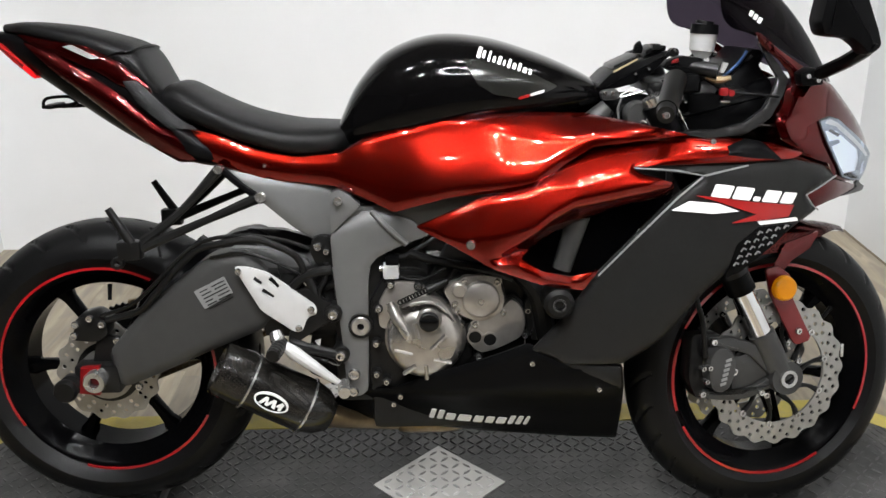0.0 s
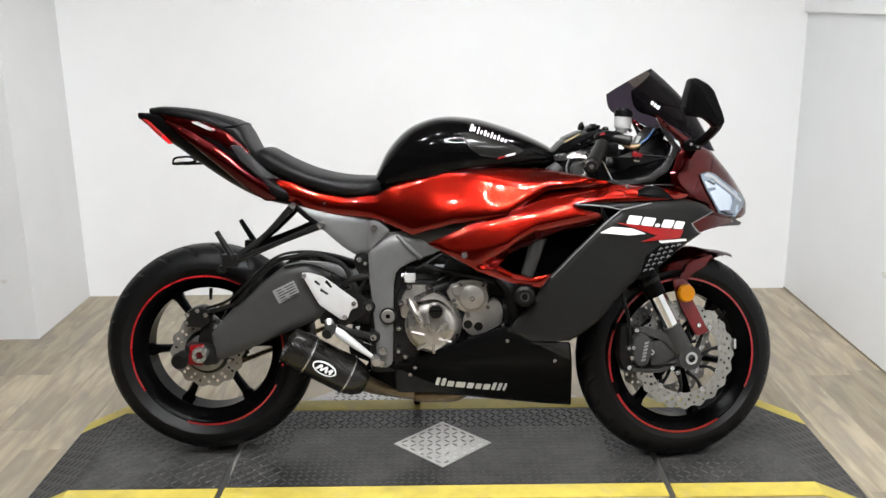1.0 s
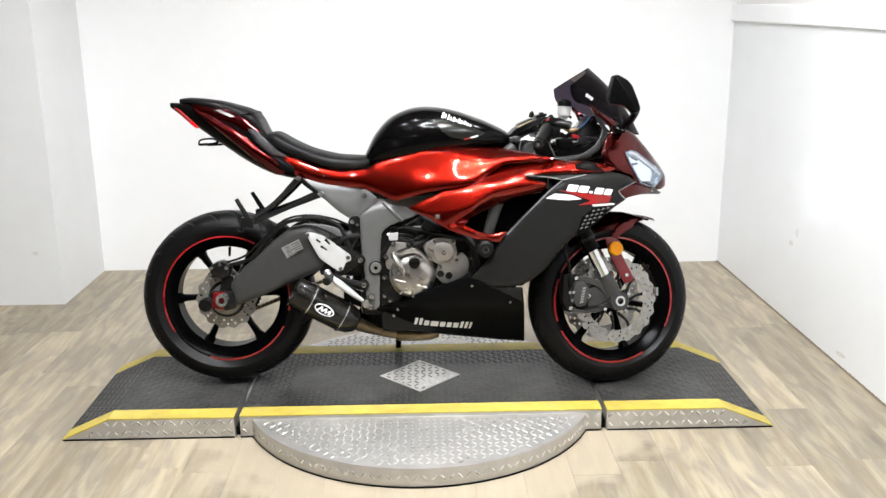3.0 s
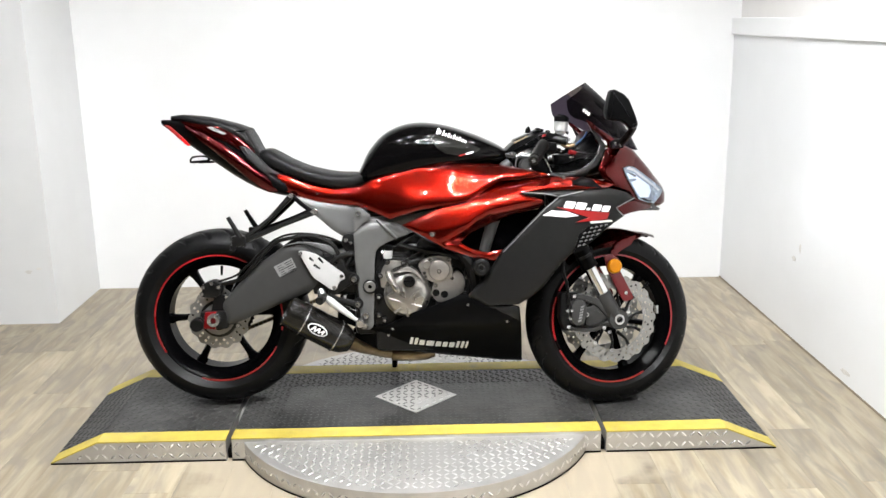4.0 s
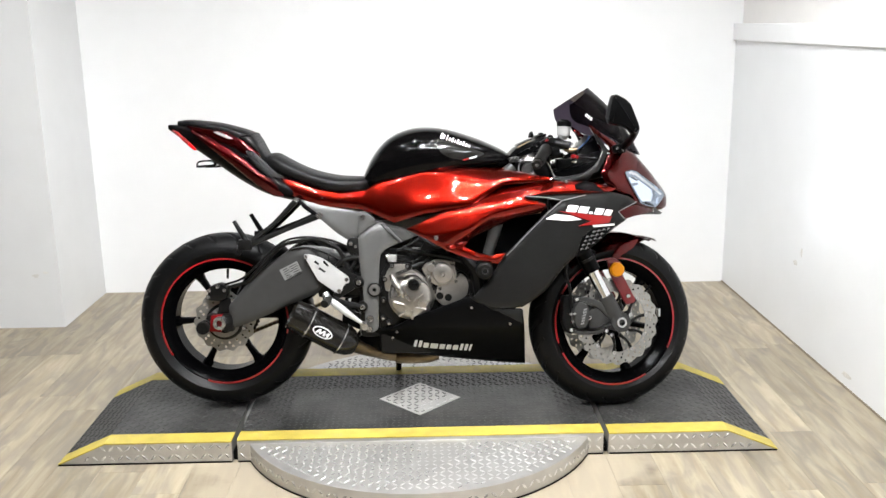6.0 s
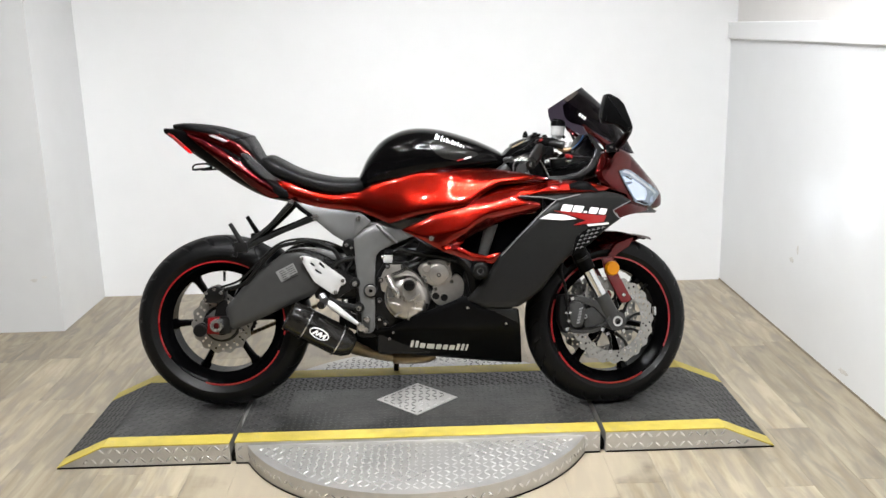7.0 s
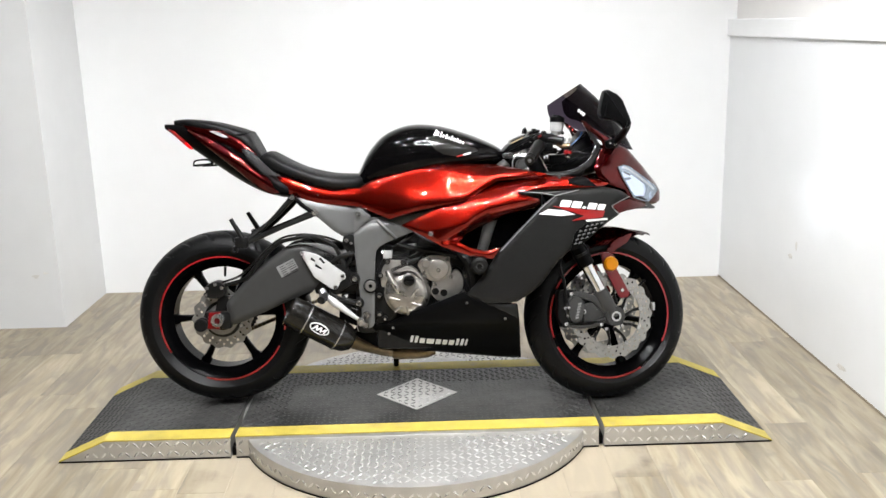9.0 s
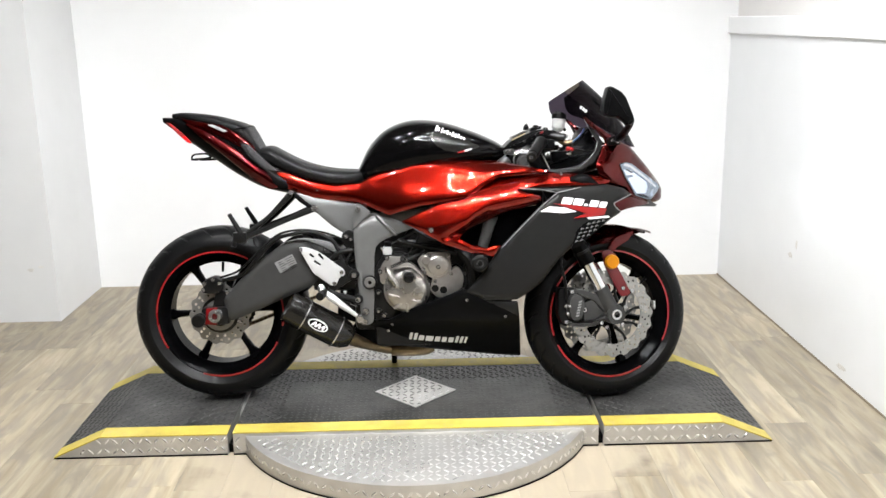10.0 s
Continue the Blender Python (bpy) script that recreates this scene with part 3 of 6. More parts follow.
def carbon_material():
    m = material("carbon_weave", (0.01, 0.01, 0.01), 0.22, coat=0.3, spec=0.2, vary=0.15)
    nt = m.node_tree
    n, l = nt.nodes, nt.links
    b = n["Principled BSDF"]
    co = n.new("ShaderNodeTexCoord")
    ch = n.new("ShaderNodeTexChecker")
    ch.inputs["Scale"].default_value = 260
    ch.inputs["Color1"].default_value = (0.0030, 0.0028, 0.0025, 1)
    ch.inputs["Color2"].default_value = (0.0120, 0.011, 0.0095, 1)
    l.new(co.outputs["Object"], ch.inputs["Vector"])
    l.new(ch.outputs["Color"], b.inputs["Base Color"])
    return m


def glass_material(name, colour, rough=0.0, gloss=1.0):
    """Thin tinted pane: clear tint with surface gloss."""
    m = bpy.data.materials.new(name)
    m.use_nodes = True
    n, l = m.node_tree.nodes, m.node_tree.links
    for x in list(n):
        n.remove(x)
    out = n.new("ShaderNodeOutputMaterial")
    tr = n.new("ShaderNodeBsdfTransparent")
    tr.inputs["Color"].default_value = (*colour, 1)
    gl = n.new("ShaderNodeBsdfGlossy")
    gl.inputs["Roughness"].default_value = rough
    fr = n.new("ShaderNodeFresnel")
    fr.inputs["IOR"].default_value = 1.3
    mx = n.new("ShaderNodeMixShader")
    weak = n.new("ShaderNodeMath")
    weak.operation = "MULTIPLY"
    weak.inputs[1].default_value = gloss
    l.new(fr.outputs[0], weak.inputs[0])
    l.new(weak.outputs[0], mx.inputs["Fac"])
    l.new(tr.outputs[0], mx.inputs[1])
    l.new(gl.outputs[0], mx.inputs[2])
    l.new(mx.outputs[0], out.inputs["Surface"])
    return m


def glow_material(name, colour, strength):
    m = bpy.data.materials.new(name)
    m.use_nodes = True
    b = m.node_tree.nodes["Principled BSDF"]
    b.inputs["Base Color"].default_value = (*colour, 1)
    b.inputs["Emission Color"].default_value = (*colour, 1)
    b.inputs["Emission Strength"].default_value = strength
    b.inputs["Roughness"].default_value = 0.2
    return m


M_STAYRED = material("dark_red_stay_paint", (0.13, 0.004, 0.006), 0.3, metal=0.3, coat=0.3, vary=0.1)
M_CARBON = carbon_material()
M_SMOKE = glass_material("smoked_screen", (0.050, 0.040, 0.056), 0.03, 0.3)
M_REFLECTOR = material("bluish_reflector", (0.55, 0.62, 0.70), 0.25, metal=0.4, vary=0.3, noise_scale=45)
M_LENS = glass_material("clear_lens", (0.95, 0.97, 1.0), 0.0)
M_HEADGLOW = glow_material("headlight_lamp", (0.74, 0.80, 0.86), 0.42)
M_TAILGLOW = glow_material("tail_lamp", (0.6, 0.008, 0.010), 0.8)


def smooth_interp(x, xs, ys):
    if x <= xs[0]:
        return ys[0]
    if x >= xs[-1]:
        return ys[-1]
    i = int(np.searchsorted(xs, x)) - 1
    h = xs[i + 1] - xs[i]
    t = (x - xs[i]) / h

    def slope(k):
        a, b = max(k - 1, 0), min(k + 1, len(xs) - 1)
        return (ys[b] - ys[a]) / (xs[b] - xs[a])
    return (2 * t ** 3 - 3 * t * t + 1) * ys[i] + (t ** 3 - 2 * t * t + t) * h * slope(i) + (3 * t * t - 2 * t ** 3) * ys[i + 1] + (t ** 3 - t * t) * h * slope(i + 1)


AX = (-.55, -.45, -.3, -.2, -.1, 0, .1, .2, .35, .5, .6, .67, .72, .78, .83, .87, .90)
AY = (.112, .118, .13, .15, .188, .226, .247, .255, .26, .26, .256, .246, .222, .168, .108, .05, .02)
SZ = (.08, .14, .20, .26, .32, .37, .42, .5, .68, .76, .82, .88, .95)
SY = (.20, .36, .55, .745, .91, .955, .975, 1, 1, .97, .92, .86, .78)
CZ = (.62, .68, .72, .76, .80, .85)
CY = (1, .985, .95, .88, .79, .68)


def flank(x, z):
    """The near flank of the bodywork: how far out it lies at a length and height."""
    return -smooth_interp(x, AX, AY) * smooth_interp(z, SZ, SY)


def cover_y(x, z):
    """The flank where it turns in under the tank."""
    f = smooth_interp(z, CZ, CY)
    k = min(1, max(0, (x - .15) / .3))
    k = k * k * (3 - 2 * k)
    f += (1 - f) * min(1, max(0, (-.12 - x) / .15)) * .6
    crease = smooth_interp(x, (0, .06, .13, .20, .30, .45), (.840, .830, .812, .803, .808, .815))
    a, b = min(1, max(0, (x + .02) / .16)), min(1, max(0, (.42 - x) / .14))
    d = z - crease
    swell = .014 * (a * a * (3 - 2 * a)) * (b * b * (3 - 2 * b)) * (max(0.0, 1 - d / .045) if d > 0 else math.exp(-(d / .12) ** 2))
    c = min(1, max(0, (x - .16) / .14))
    lean = .75 * c * c * (3 - 2 * c) * max(0.0, d)
    return -smooth_interp(x, AX, AY) * (f * (1 - k) + smooth_interp(z, SZ, SY) * k) - swell + lean


def raised(f, d):
    return lambda x, z: (f(x, z) if callable(f) else f) - d


def rounded(pts, r):
    """The outline with its corners cut round."""
    if not r:
        return [Vector(p) for p in pts]
    out = []
    n = len(pts)
    for i in range(n):
        a, b, c = Vector(pts[i - 1]), Vector(pts[i]), Vector(pts[(i + 1) % n])
        p = b + (a - b) * min(0.45, r / max((a - b).length, 1e-6))
        q = b + (c - b) * min(0.45, r / max((c - b).length, 1e-6))
        for t in (0, 0.33, 0.67, 1):
            out.append(p * (1 - t) ** 2 + b * 2 * t * (1 - t) + q * t * t)
    return out


def within(px, pz, poly):
    c = False
    n = len(poly)
    for i in range(n):
        x1, z1 = poly[i]
        x2, z2 = poly[i - 1]
        if (z1 > pz) != (z2 > pz) and px < (x2 - x1) * (pz - z1) / (z2 - z1) + x1:
            c = not c
    return c


def sheet(name, outline, surf, mat, parent, thick=0.006, roll=0.008, rad=0.018, grid=0.010, corner=0.008, holes=(), both=True, label=""):
    """A moulded panel: outline seen from the side, lying on the surface surf(x, z), its edges rolled inwards; far twin when both."""
    loops = []
    for k, o in enumerate([outline, *holes]):
        ro = rounded(o, corner if k == 0 else 0)
        res = []
        for i in range(len(ro)):
            a, b = ro[i], ro[(i + 1) % len(ro)]
            m = max(1, int((b - a).length / grid + 0.5))
            res += [tuple(a + (b - a) * j / m) for j in range(m) if (b - a).length > 1e-5]
        loops.append(res)
    pts, edges = [], []
    for lo in loops:
        s = len(pts)
        pts += lo
        edges += [(s + i, s + (i + 1) % len(lo)) for i in range(len(lo))]
    seg = np.array([(*pts[a], *pts[b]) for a, b in edges])

    def border(px, pz):
        d = seg[:, 2:] - seg[:, :2]
        w = np.array((px, pz)) - seg[:, :2]
        t = np.clip((w * d).sum(1) / np.maximum((d * d).sum(1), 1e-12), 0, 1)
        return float(np.sqrt(((w - d * t[:, None]) ** 2).sum(1)).min())
    xs, zs = [p[0] for p in loops[0]], [p[1] for p in loops[0]]
    inner = []
    for i in range(int((max(xs) - min(xs)) / grid) + 1):
        for j in range(int((max(zs) - min(zs)) / grid) + 1):
            x, z = min(xs) + (i + 0.25 + 0.5 * (j % 2)) * grid, min(zs) + (j + 0.5) * grid
            if within(x, z, loops[0]) and not any(within(x, z, h) for h in loops[1:]) and border(x, z) > grid * 0.5:
                inner.append((x, z))
    vs, _, fs, _, _, _ = delaunay_2d_cdt([Vector(p) for p in pts + inner], edges, [], 0, 1e-6)
    keep = []
    for f in fs:
        cx, cz = sum(vs[i][0] for i in f) / 3, sum(vs[i][1] for i in f) / 3
        if within(cx, cz, loops[0]) and not any(within(cx, cz, h) for h in loops[1:]):
            keep.append(tuple(f))
    front, back = [], []
    for v in vs:
        d = border(v[0], v[1])
        y = surf(v[0], v[1]) if callable(surf) else surf
        y += roll * max(0.0, 1 - d / rad) ** 2
        front.append((v[0], y, v[1]))
        back.append((v[0], y + thick, v[1]))
    n = len(front)
    count = {}
    for f in keep:
        for a, b in zip(f, f[1:] + f[:1]):
            count[(a, b)] = count.get((a, b), 0) + 1
    faces = list(keep) + ([tuple(i + n for i in f[::-1]) for f in keep] if thick else [])
    for (a, b) in count:
        if thick and (b, a) not in count:
            faces.append((b, a, a + n, b + n))
    made = []
    for s in ((-1, 1) if both else (-1,)):
        v = [(p[0], p[1] * -s, p[2]) for p in front + back]
        fl = faces if s < 0 else [f[::-1] for f in faces]
        bm = bmesh.new()
        bv = [bm.verts.new(p) for p in v]
        for f in fl:
            if len(set(f)) == len(f):
                bm.faces.new([bv[i] for i in f])
        loose = [q for q in bm.verts if not q.link_faces]
        bmesh.ops.delete(bm, geom=loose, context="VERTS")
        made.append(part(name, bm, mat, parent, label, sharp=50))
    return made[0]


def hull(name, stations, mat, parent, power=2.4, n=32, steps=5, label=""):
    """A body lofted along x: stations of (x, bottom, top, half width, height of the widest place)."""
    st = spline([Vector(s[:3]) for s in stations], steps), spline([Vector((s[3], s[4], 0)) for s in stations], steps)
    bm = bmesh.new()
    rings = []
    for a, b in zip(*st):
        ring = []
        for k in range(n):
            t = 2 * math.pi * k / n
            c, s = math.cos(t), math.sin(t)
            y = b[0] * math.copysign(abs(c) ** (2 / power), c)
            z = b[1] + ((a[2] - b[1]) if s > 0 else (b[1] - a[1])) * math.copysign(abs(s) ** (2 / power), s)
            ring.append(bm.verts.new((a[0], y, z)))
        rings.append(ring)
    for p, q in zip(rings, rings[1:]):
        for k in range(n):
            bm.faces.new((p[k], p[(k + 1) % n], q[(k + 1) % n], q[k]))
    bm.faces.new(rings[0])
    bm.faces.new(rings[-1])
    return part(name, bm, mat, parent, label, sharp=50)


def bolt(x, y, z, r, parent, mat=None, name="bolt", both=False, h=0.006):
    """A domed socket bolt facing outwards."""
    for s in ((1, -1) if both else (1,)):
        yy = y * s
        o = -1 if yy < 0 else 1
        prof = [(0.0, 0.0), (r, 0.0), (r, o * h * 0.5), (r * 0.8, o * h), (r * 0.5, o * h), (r * 0.45, o * h * 0.45), (0.0, o * h * 0.45)]
        part(name, turned(prof, n=12, centre=(x, yy, z)), mat or M_BOLT, parent)


bike = tagged(new("motorcycle"), "red, black and charcoal sport motorcycle leaning on its side stand", "motorcycle")
bike.matrix_world = pose(0, -0.044, 0.075, -7)
STEER = Matrix.Translation((.645, -.055, .288)) @ Matrix.Rotation(radians(13), 4, Vector((-.399, 0, .917))) @ Matrix.Translation((-.651, 0, -.288))


def sub(name):
    ob = new(name)
    ob.parent = bike
    return ob


# wheels


def tyre_mesh(x, z, R, w, rim, grooves):
    prof = []
    for k in range(41):
        a = math.pi * (k / 40 - 0.5)
        yy = w * math.sin(a)
        rr = R - (R * 0.20) * (1 - math.cos(a)) ** 1.15
        prof.append((rr, yy))
    prof = [(rim, -w * 0.74), (rim + 0.012, -w * 0.86)] + [p for p in prof if p[0] > rim + 0.02] + [(rim + 0.012, w * 0.86), (rim, w * 0.74)]
    N = 432
    vs, fs = [], []
    m = len(prof)
    for i in range(N):
        a = 2 * math.pi * i / N
        for (r, y) in prof:
            d = 0.0
            f = abs(y) / w
            if 0.18 < f < 0.86 and r > R - 0.05:
                u = (a * grooves / (2 * math.pi) + 0.9 * f + (0.5 if y > 0 else 0)) % 1.0
                if abs(u - 0.5) < 0.07:
                    d = 0.0045
            vs.append((x + (r - d) * math.cos(a), y, z + (r - d) * math.sin(a)))
    for i in range(N):
        for j in range(m - 1):
            p, q = i * m + j, ((i + 1) % N) * m + j
            fs.append((p, q, q + 1, p + 1))
        p, q = i * m, ((i + 1) % N) * m
        fs.append((p + m - 1, q + m - 1, q, p))
    return vs, fs


def petal_disc(name, x, y, z, r0, r1, waves, rows, parent, thick=0.005):
    """A wavy-edged brake disc with drilled holes."""
    outer = [((r1 + 0.004 * math.cos(waves * a)) * math.cos(a) + x, (r1 + 0.004 * math.cos(waves * a)) * math.sin(a) + z)
             for a in (2 * math.pi * i / (waves * 8) for i in range(waves * 8))]
    holes = [[(x + r0 * math.cos(-2 * math.pi * i / 72), z + r0 * math.sin(-2 * math.pi * i / 72)) for i in range(72)]]
    for rr, num, off, hr in rows:
        for k in range(num):
            a = 2 * math.pi * (k + off) / num
            holes.append([(x + rr * math.cos(a) + hr * math.cos(-t), z + rr * math.sin(a) + hr * math.sin(-t)) for t in (2 * math.pi * q / 6 for q in range(6))])
    return sheet(name, outer, y, M_STEEL, parent, thick=thick, roll=0.0, grid=0.012, corner=0, holes=holes, both=False)


def wheel(name, x, z, R, w, rim, spoke0, arcs, grooves, hubr):
    wh = sub(name)
    vs, fs = tyre_mesh(x, z, R, w, rim, grooves)
    mesh_ob("tyre", vs, fs, M_TYRE, wh, "black treaded sport tyre", sharp=28)
    iw = w * 0.74
    prof = [(rim + 0.010, -iw - 0.004), (rim + 0.003, -iw - 0.006), (rim - 0.008, -iw), (rim - 0.020, -iw * 0.72), (rim - 0.034, -iw * 0.55),
            (rim - 0.034, iw * 0.55), (rim - 0.020, iw * 0.72), (rim - 0.008, iw), (rim + 0.003, iw + 0.006), (rim + 0.010, iw + 0.004), (rim, iw * 0.6), (rim, -iw * 0.6)]
    part("rim", turned(prof, n=96, centre=(x, 0, z)), M_BLACKGLOSS, wh, "gloss black cast rim")
    for a0, a1 in arcs:
        part("rim_tape", turned([(rim + 0.0085, -iw - 0.0075), (rim + 0.0085, -iw - 0.003), (rim + 0.0030, -iw - 0.003), (rim + 0.0030, -iw - 0.0085)],
                                n=max(6, int((a1 - a0) / 3)), centre=(x, 0, z), arc=(a0, a1)), M_RINGRED, wh, "red reflective rim tape")
    part("hub", turned([(0.018, -0.06), (hubr, -0.06), (hubr + 0.006, -0.045), (hubr - 0.008, -0.03), (hubr - 0.008, 0.03), (hubr + 0.006, 0.045), (hubr, 0.06), (0.018, 0.06)],
                       n=40, centre=(x, 0, z)), M_BLACKGLOSS, wh)
    for k in range(6):
        a = radians(spoke0 + 60 * k)
        bm = bmesh.new()
        rows = []
        for rr, hw, hy in ((hubr - 0.012, 0.017, 0.026), (hubr + 0.03, 0.012, 0.022), (rim - 0.09, 0.0105, 0.017), (rim - 0.05, 0.013, 0.018), (rim - 0.028, 0.021, 0.022)):
            c, s = math.cos(a), math.sin(a)
            rows.append([bm.verts.new((x + rr * c - q * s, y, z + rr * s + q * c)) for q, y in
                         ((-hw, -hy * 0.4), (-hw * 0.55, -hy), (hw * 0.55, -hy), (hw, -hy * 0.4), (hw, hy * 0.4), (hw * 0.55, hy), (-hw * 0.55, hy), (-hw, hy * 0.4))])
        for p, q in zip(rows, rows[1:]):
            for j in range(8):
                bm.faces.new((p[j], p[(j + 1) % 8], q[(j + 1) % 8], q[j]))
        bm.faces.new(rows[0])
        bm.faces.new(rows[-1])
        part("spoke", bm, M_BLACKGLOSS, wh, sharp=30)
    return wh


RX, RZ, FX, FZ = -0.695, 0.317, 0.681, 0.290
rear = wheel("rear_wheel", RX, RZ, 0.309, 0.090, 0.217, 3, ((62, 212), (252, 332), (-12, 45)), 22, 0.052)
front = wheel("front_wheel", FX, FZ, 0.301, 0.060, 0.2175, 48, ((-28, 152), (158, 197), (207, 300)), 26, 0.040)
petal_disc("brake_disc", RX, -0.075, RZ, 0.066, 0.105, 14, ((0.078, 18, 0.0, 0.0048), (0.092, 22, 0.5, 0.0050)), rear)
part("disc_carrier", turned([(0.02, -0.078), (0.05, -0.082), (0.068, -0.074), (0.068, -0.070), (0.03, -0.066)], n=40, centre=(RX, 0, RZ)), M_DARKMETAL, rear)
for s in (-1, 1):
    d = petal_disc("brake_disc", FX, s * 0.066 - 0.0025, FZ, 0.108, 0.150, 20,
                   ((0.1165, 30, 0.25, 0.0040), (0.128, 30, 0.0, 0.0047), (0.1405, 30, 0.5, 0.0047)), front)
    for k in range(10):
        a = radians(36 * k + 10)
        b = radians(36 * k - 8)
        part("disc_arm", tube([(FX + 0.046 * math.cos(b), s * 0.064, FZ + 0.046 * math.sin(b)), (FX + 0.08 * math.cos(a), s * 0.066, FZ + 0.08 * math.sin(a)),
                               (FX + 0.106 * math.cos(a), s * 0.066, FZ + 0.106 * math.sin(a))], [0.0075, 0.0042, 0.0065], n=8, steps=3), M_DARKMETAL, front)
        part("disc_bobbin", turned([(0.003, -0.006), (0.0068, -0.006), (0.0068, 0.006), (0.003, 0.006)], n=10,
                                   centre=(FX + 0.110 * math.cos(a), s * 0.066, FZ + 0.110 * math.sin(a))), M_BOLT, front)
part("axle_nut", turned([(0.011, -0.126), (0.018, -0.126), (0.020, -0.122), (0.020, -0.06), (0.011, -0.06)], n=24, centre=(FX - .007, 0, FZ + .003)), M_ALU, front)
part("axle_bore", turned([(0, -.118), (.012, -.118), (.012, -.06), (0, -.06)], n=20, centre=(FX - .007, 0, FZ + .003)), M_BLACK, front)
for k in range(5):
    bolt(FX + .052 * math.cos(radians(72 * k + 25)), -.070, FZ + .052 * math.sin(radians(72 * k + 25)), .0075, front)
front.matrix_local = STEER
part("valve_stem", rod((RX + .012, -.045, RZ + .182), (RX + .012, -.055, RZ + .150), .005, .004), M_BLACK, rear)
part("valve_stem", rod((FX + .145, -.035, FZ + .118), (FX + .118, -.045, FZ + .10), .005, .004), M_BLACK, front)
part("wheel_weight", box(FX + .176, FX + .184, -.030, -.012, FZ + .005, FZ + .035, .001), M_ALU, front)
part("tyre_mark", turned([(.2775, -.0745), (.2775, -.070), (.262, -.082), (.262, -.0865)], n=3, centre=(RX, 0, RZ), arc=(92, 93.6)), M_YELLOW, rear, "yellow paint mark")
# sprocket and chain on the far side
teeth = [((0.100 if i % 2 else 0.094) * math.cos(2 * math.pi * i / 84) + RX, (0.100 if i % 2 else 0.094) * math.sin(2 * math.pi * i / 84) + RZ) for i in range(84)]
part("sprocket", prism(teeth, 0.088, 0.094, "y"), M_DARKMETAL, rear, smooth=False)
chain = sub("chain")
for lo in (0, 1):
    za, zb, xa, xb = (RZ - 0.098, 0.40, RX, -0.23) if lo else (RZ + 0.098, 0.47, RX, -0.23)
    for k in range(30):
        u, v = k / 30, (k + 0.92) / 30
        bm = rod((xa + (xb - xa) * u, 0.091, za + (zb - za) * u), (xa + (xb - xa) * v, 0.091, za + (zb - za) * v), 0.0075, n=8)
        part("link", bm, M_PIPE, chain)

# swingarm and rear axle
arm = sheet("swingarm", [(-.672, .379), (-.571, .490), (-.452, .574), (-.39, .583), (-.345, .545), (-.30, .47), (-.346, .425), (-.457, .380), (-.56, .335), (-.653, .299)],
            -0.135, M_SWING, bike, thick=0.05, roll=0.012, rad=0.025, corner=0.02, label="dark grey aluminium swingarm")
sheet("brace", [(-.42, .583), (-.34, .578), (-.27, .558), (-.25, .52), (-.31, .50), (-.40, .545)], -0.10, M_FRAME, arm, thick=.02, roll=.006, corner=.01)
part("pivot_beam", box(-0.36, -0.20, -0.13, 0.13, 0.40, 0.54, 0.02), M_DARKMETAL, arm)
part("spindle_block", box(-0.745, -0.655, -0.128, -0.075, 0.290, 0.350, 0.006), M_DARKMETAL, arm)
part("spindle_block", box(-0.745, -0.655, 0.085, 0.128, 0.290, 0.350, 0.006), M_DARKMETAL, arm)
part("axle_block", prism([(-.735, .295), (-.695, .290), (-.69, .352), (-.728, .350)], -0.138, -0.120, "y", 0.003), M_REDANO, arm, "red anodised axle block")
part("axle_nut", turned([(0.011, -0.158), (0.021, -0.158), (0.023, -0.152), (0.023, -0.125), (0.011, -0.125)], n=6 * 4, centre=(-0.697, 0, 0.325)), M_ALU, arm)
part("paddock_bobbin", turned([(0, -0.172), (0.02, -0.172), (0.024, -0.165), (0.024, -0.158), (0.012, -0.154), (0.012, -0.14), (0.022, -0.136), (0.022, -0.12), (0, -0.12)],
                              n=24, centre=(-0.752, 0, 0.312)), M_RUBBER, arm, "black axle slider bobbin")
sheet("warning_sticker", [(-.487, .505), (-.425, .535), (-.41, .50), (-.468, .468)], -0.1365, M_GREYDECAL, arm, thick=0.001, roll=0, corner=0.003, both=False, label="faded silver warning sticker")
for k in range(6):
    a = Vector((-.478 + .0032 * k, .503 - .0068 * k))
    for u, v in ((.003, .018 + .004 * (k % 3)), (.026 + .003 * (k % 2), .052)):
        sheet("text_bar", [(a.x + u, a.y + .48 * u), (a.x + v, a.y + .48 * v), (a.x + v + .001, a.y + .48 * v - .0022), (a.x + u + .001, a.y + .48 * u - .0022)], -0.1378, M_DARKMETAL, arm, thick=0.0008, roll=0, corner=0, grid=0.03, both=False)
part("seam", tube([(-.318, -.137, .560), (-.316, -.1375, .545), (-.308, -.1375, .515)], .0022, n=6), M_DARKMETAL, arm)
part("seam", tube([(-.45, -.130, .572), (-.39, -.131, .580), (-.33, -.131, .562), (-.27, -.131, .529)], .0035, n=6), M_DARKMETAL, arm)
# rear brake caliper and hose
part("rear_caliper", prism(rounded([(-.748, .40), (-.70, .395), (-.672, .41), (-.672, .44), (-.70, .458), (-.735, .448)], 0.010), -0.115, -0.055, "y", 0.006), M_DARKMETAL, arm)
part("caliper_bracket", prism(rounded([(-.72, .33), (-.66, .33), (-.655, .40), (-.70, .41)], 0.008), -0.10, -0.088, "y", 0.003), M_DARKMETAL, arm)
for x, z in ((-.705, .448), (-.682, .435), (-.735, .435), (-.74, .412), (-.62, .30), (-.655, .40)):
    bolt(x, -0.117, z, 0.008, arm)
part("abs_ring", turned([(0.040, -0.088), (0.055, -0.088), (0.055, -0.083), (0.040, -0.083)], n=40, centre=(RX, 0, RZ)), M_STEEL, rear)
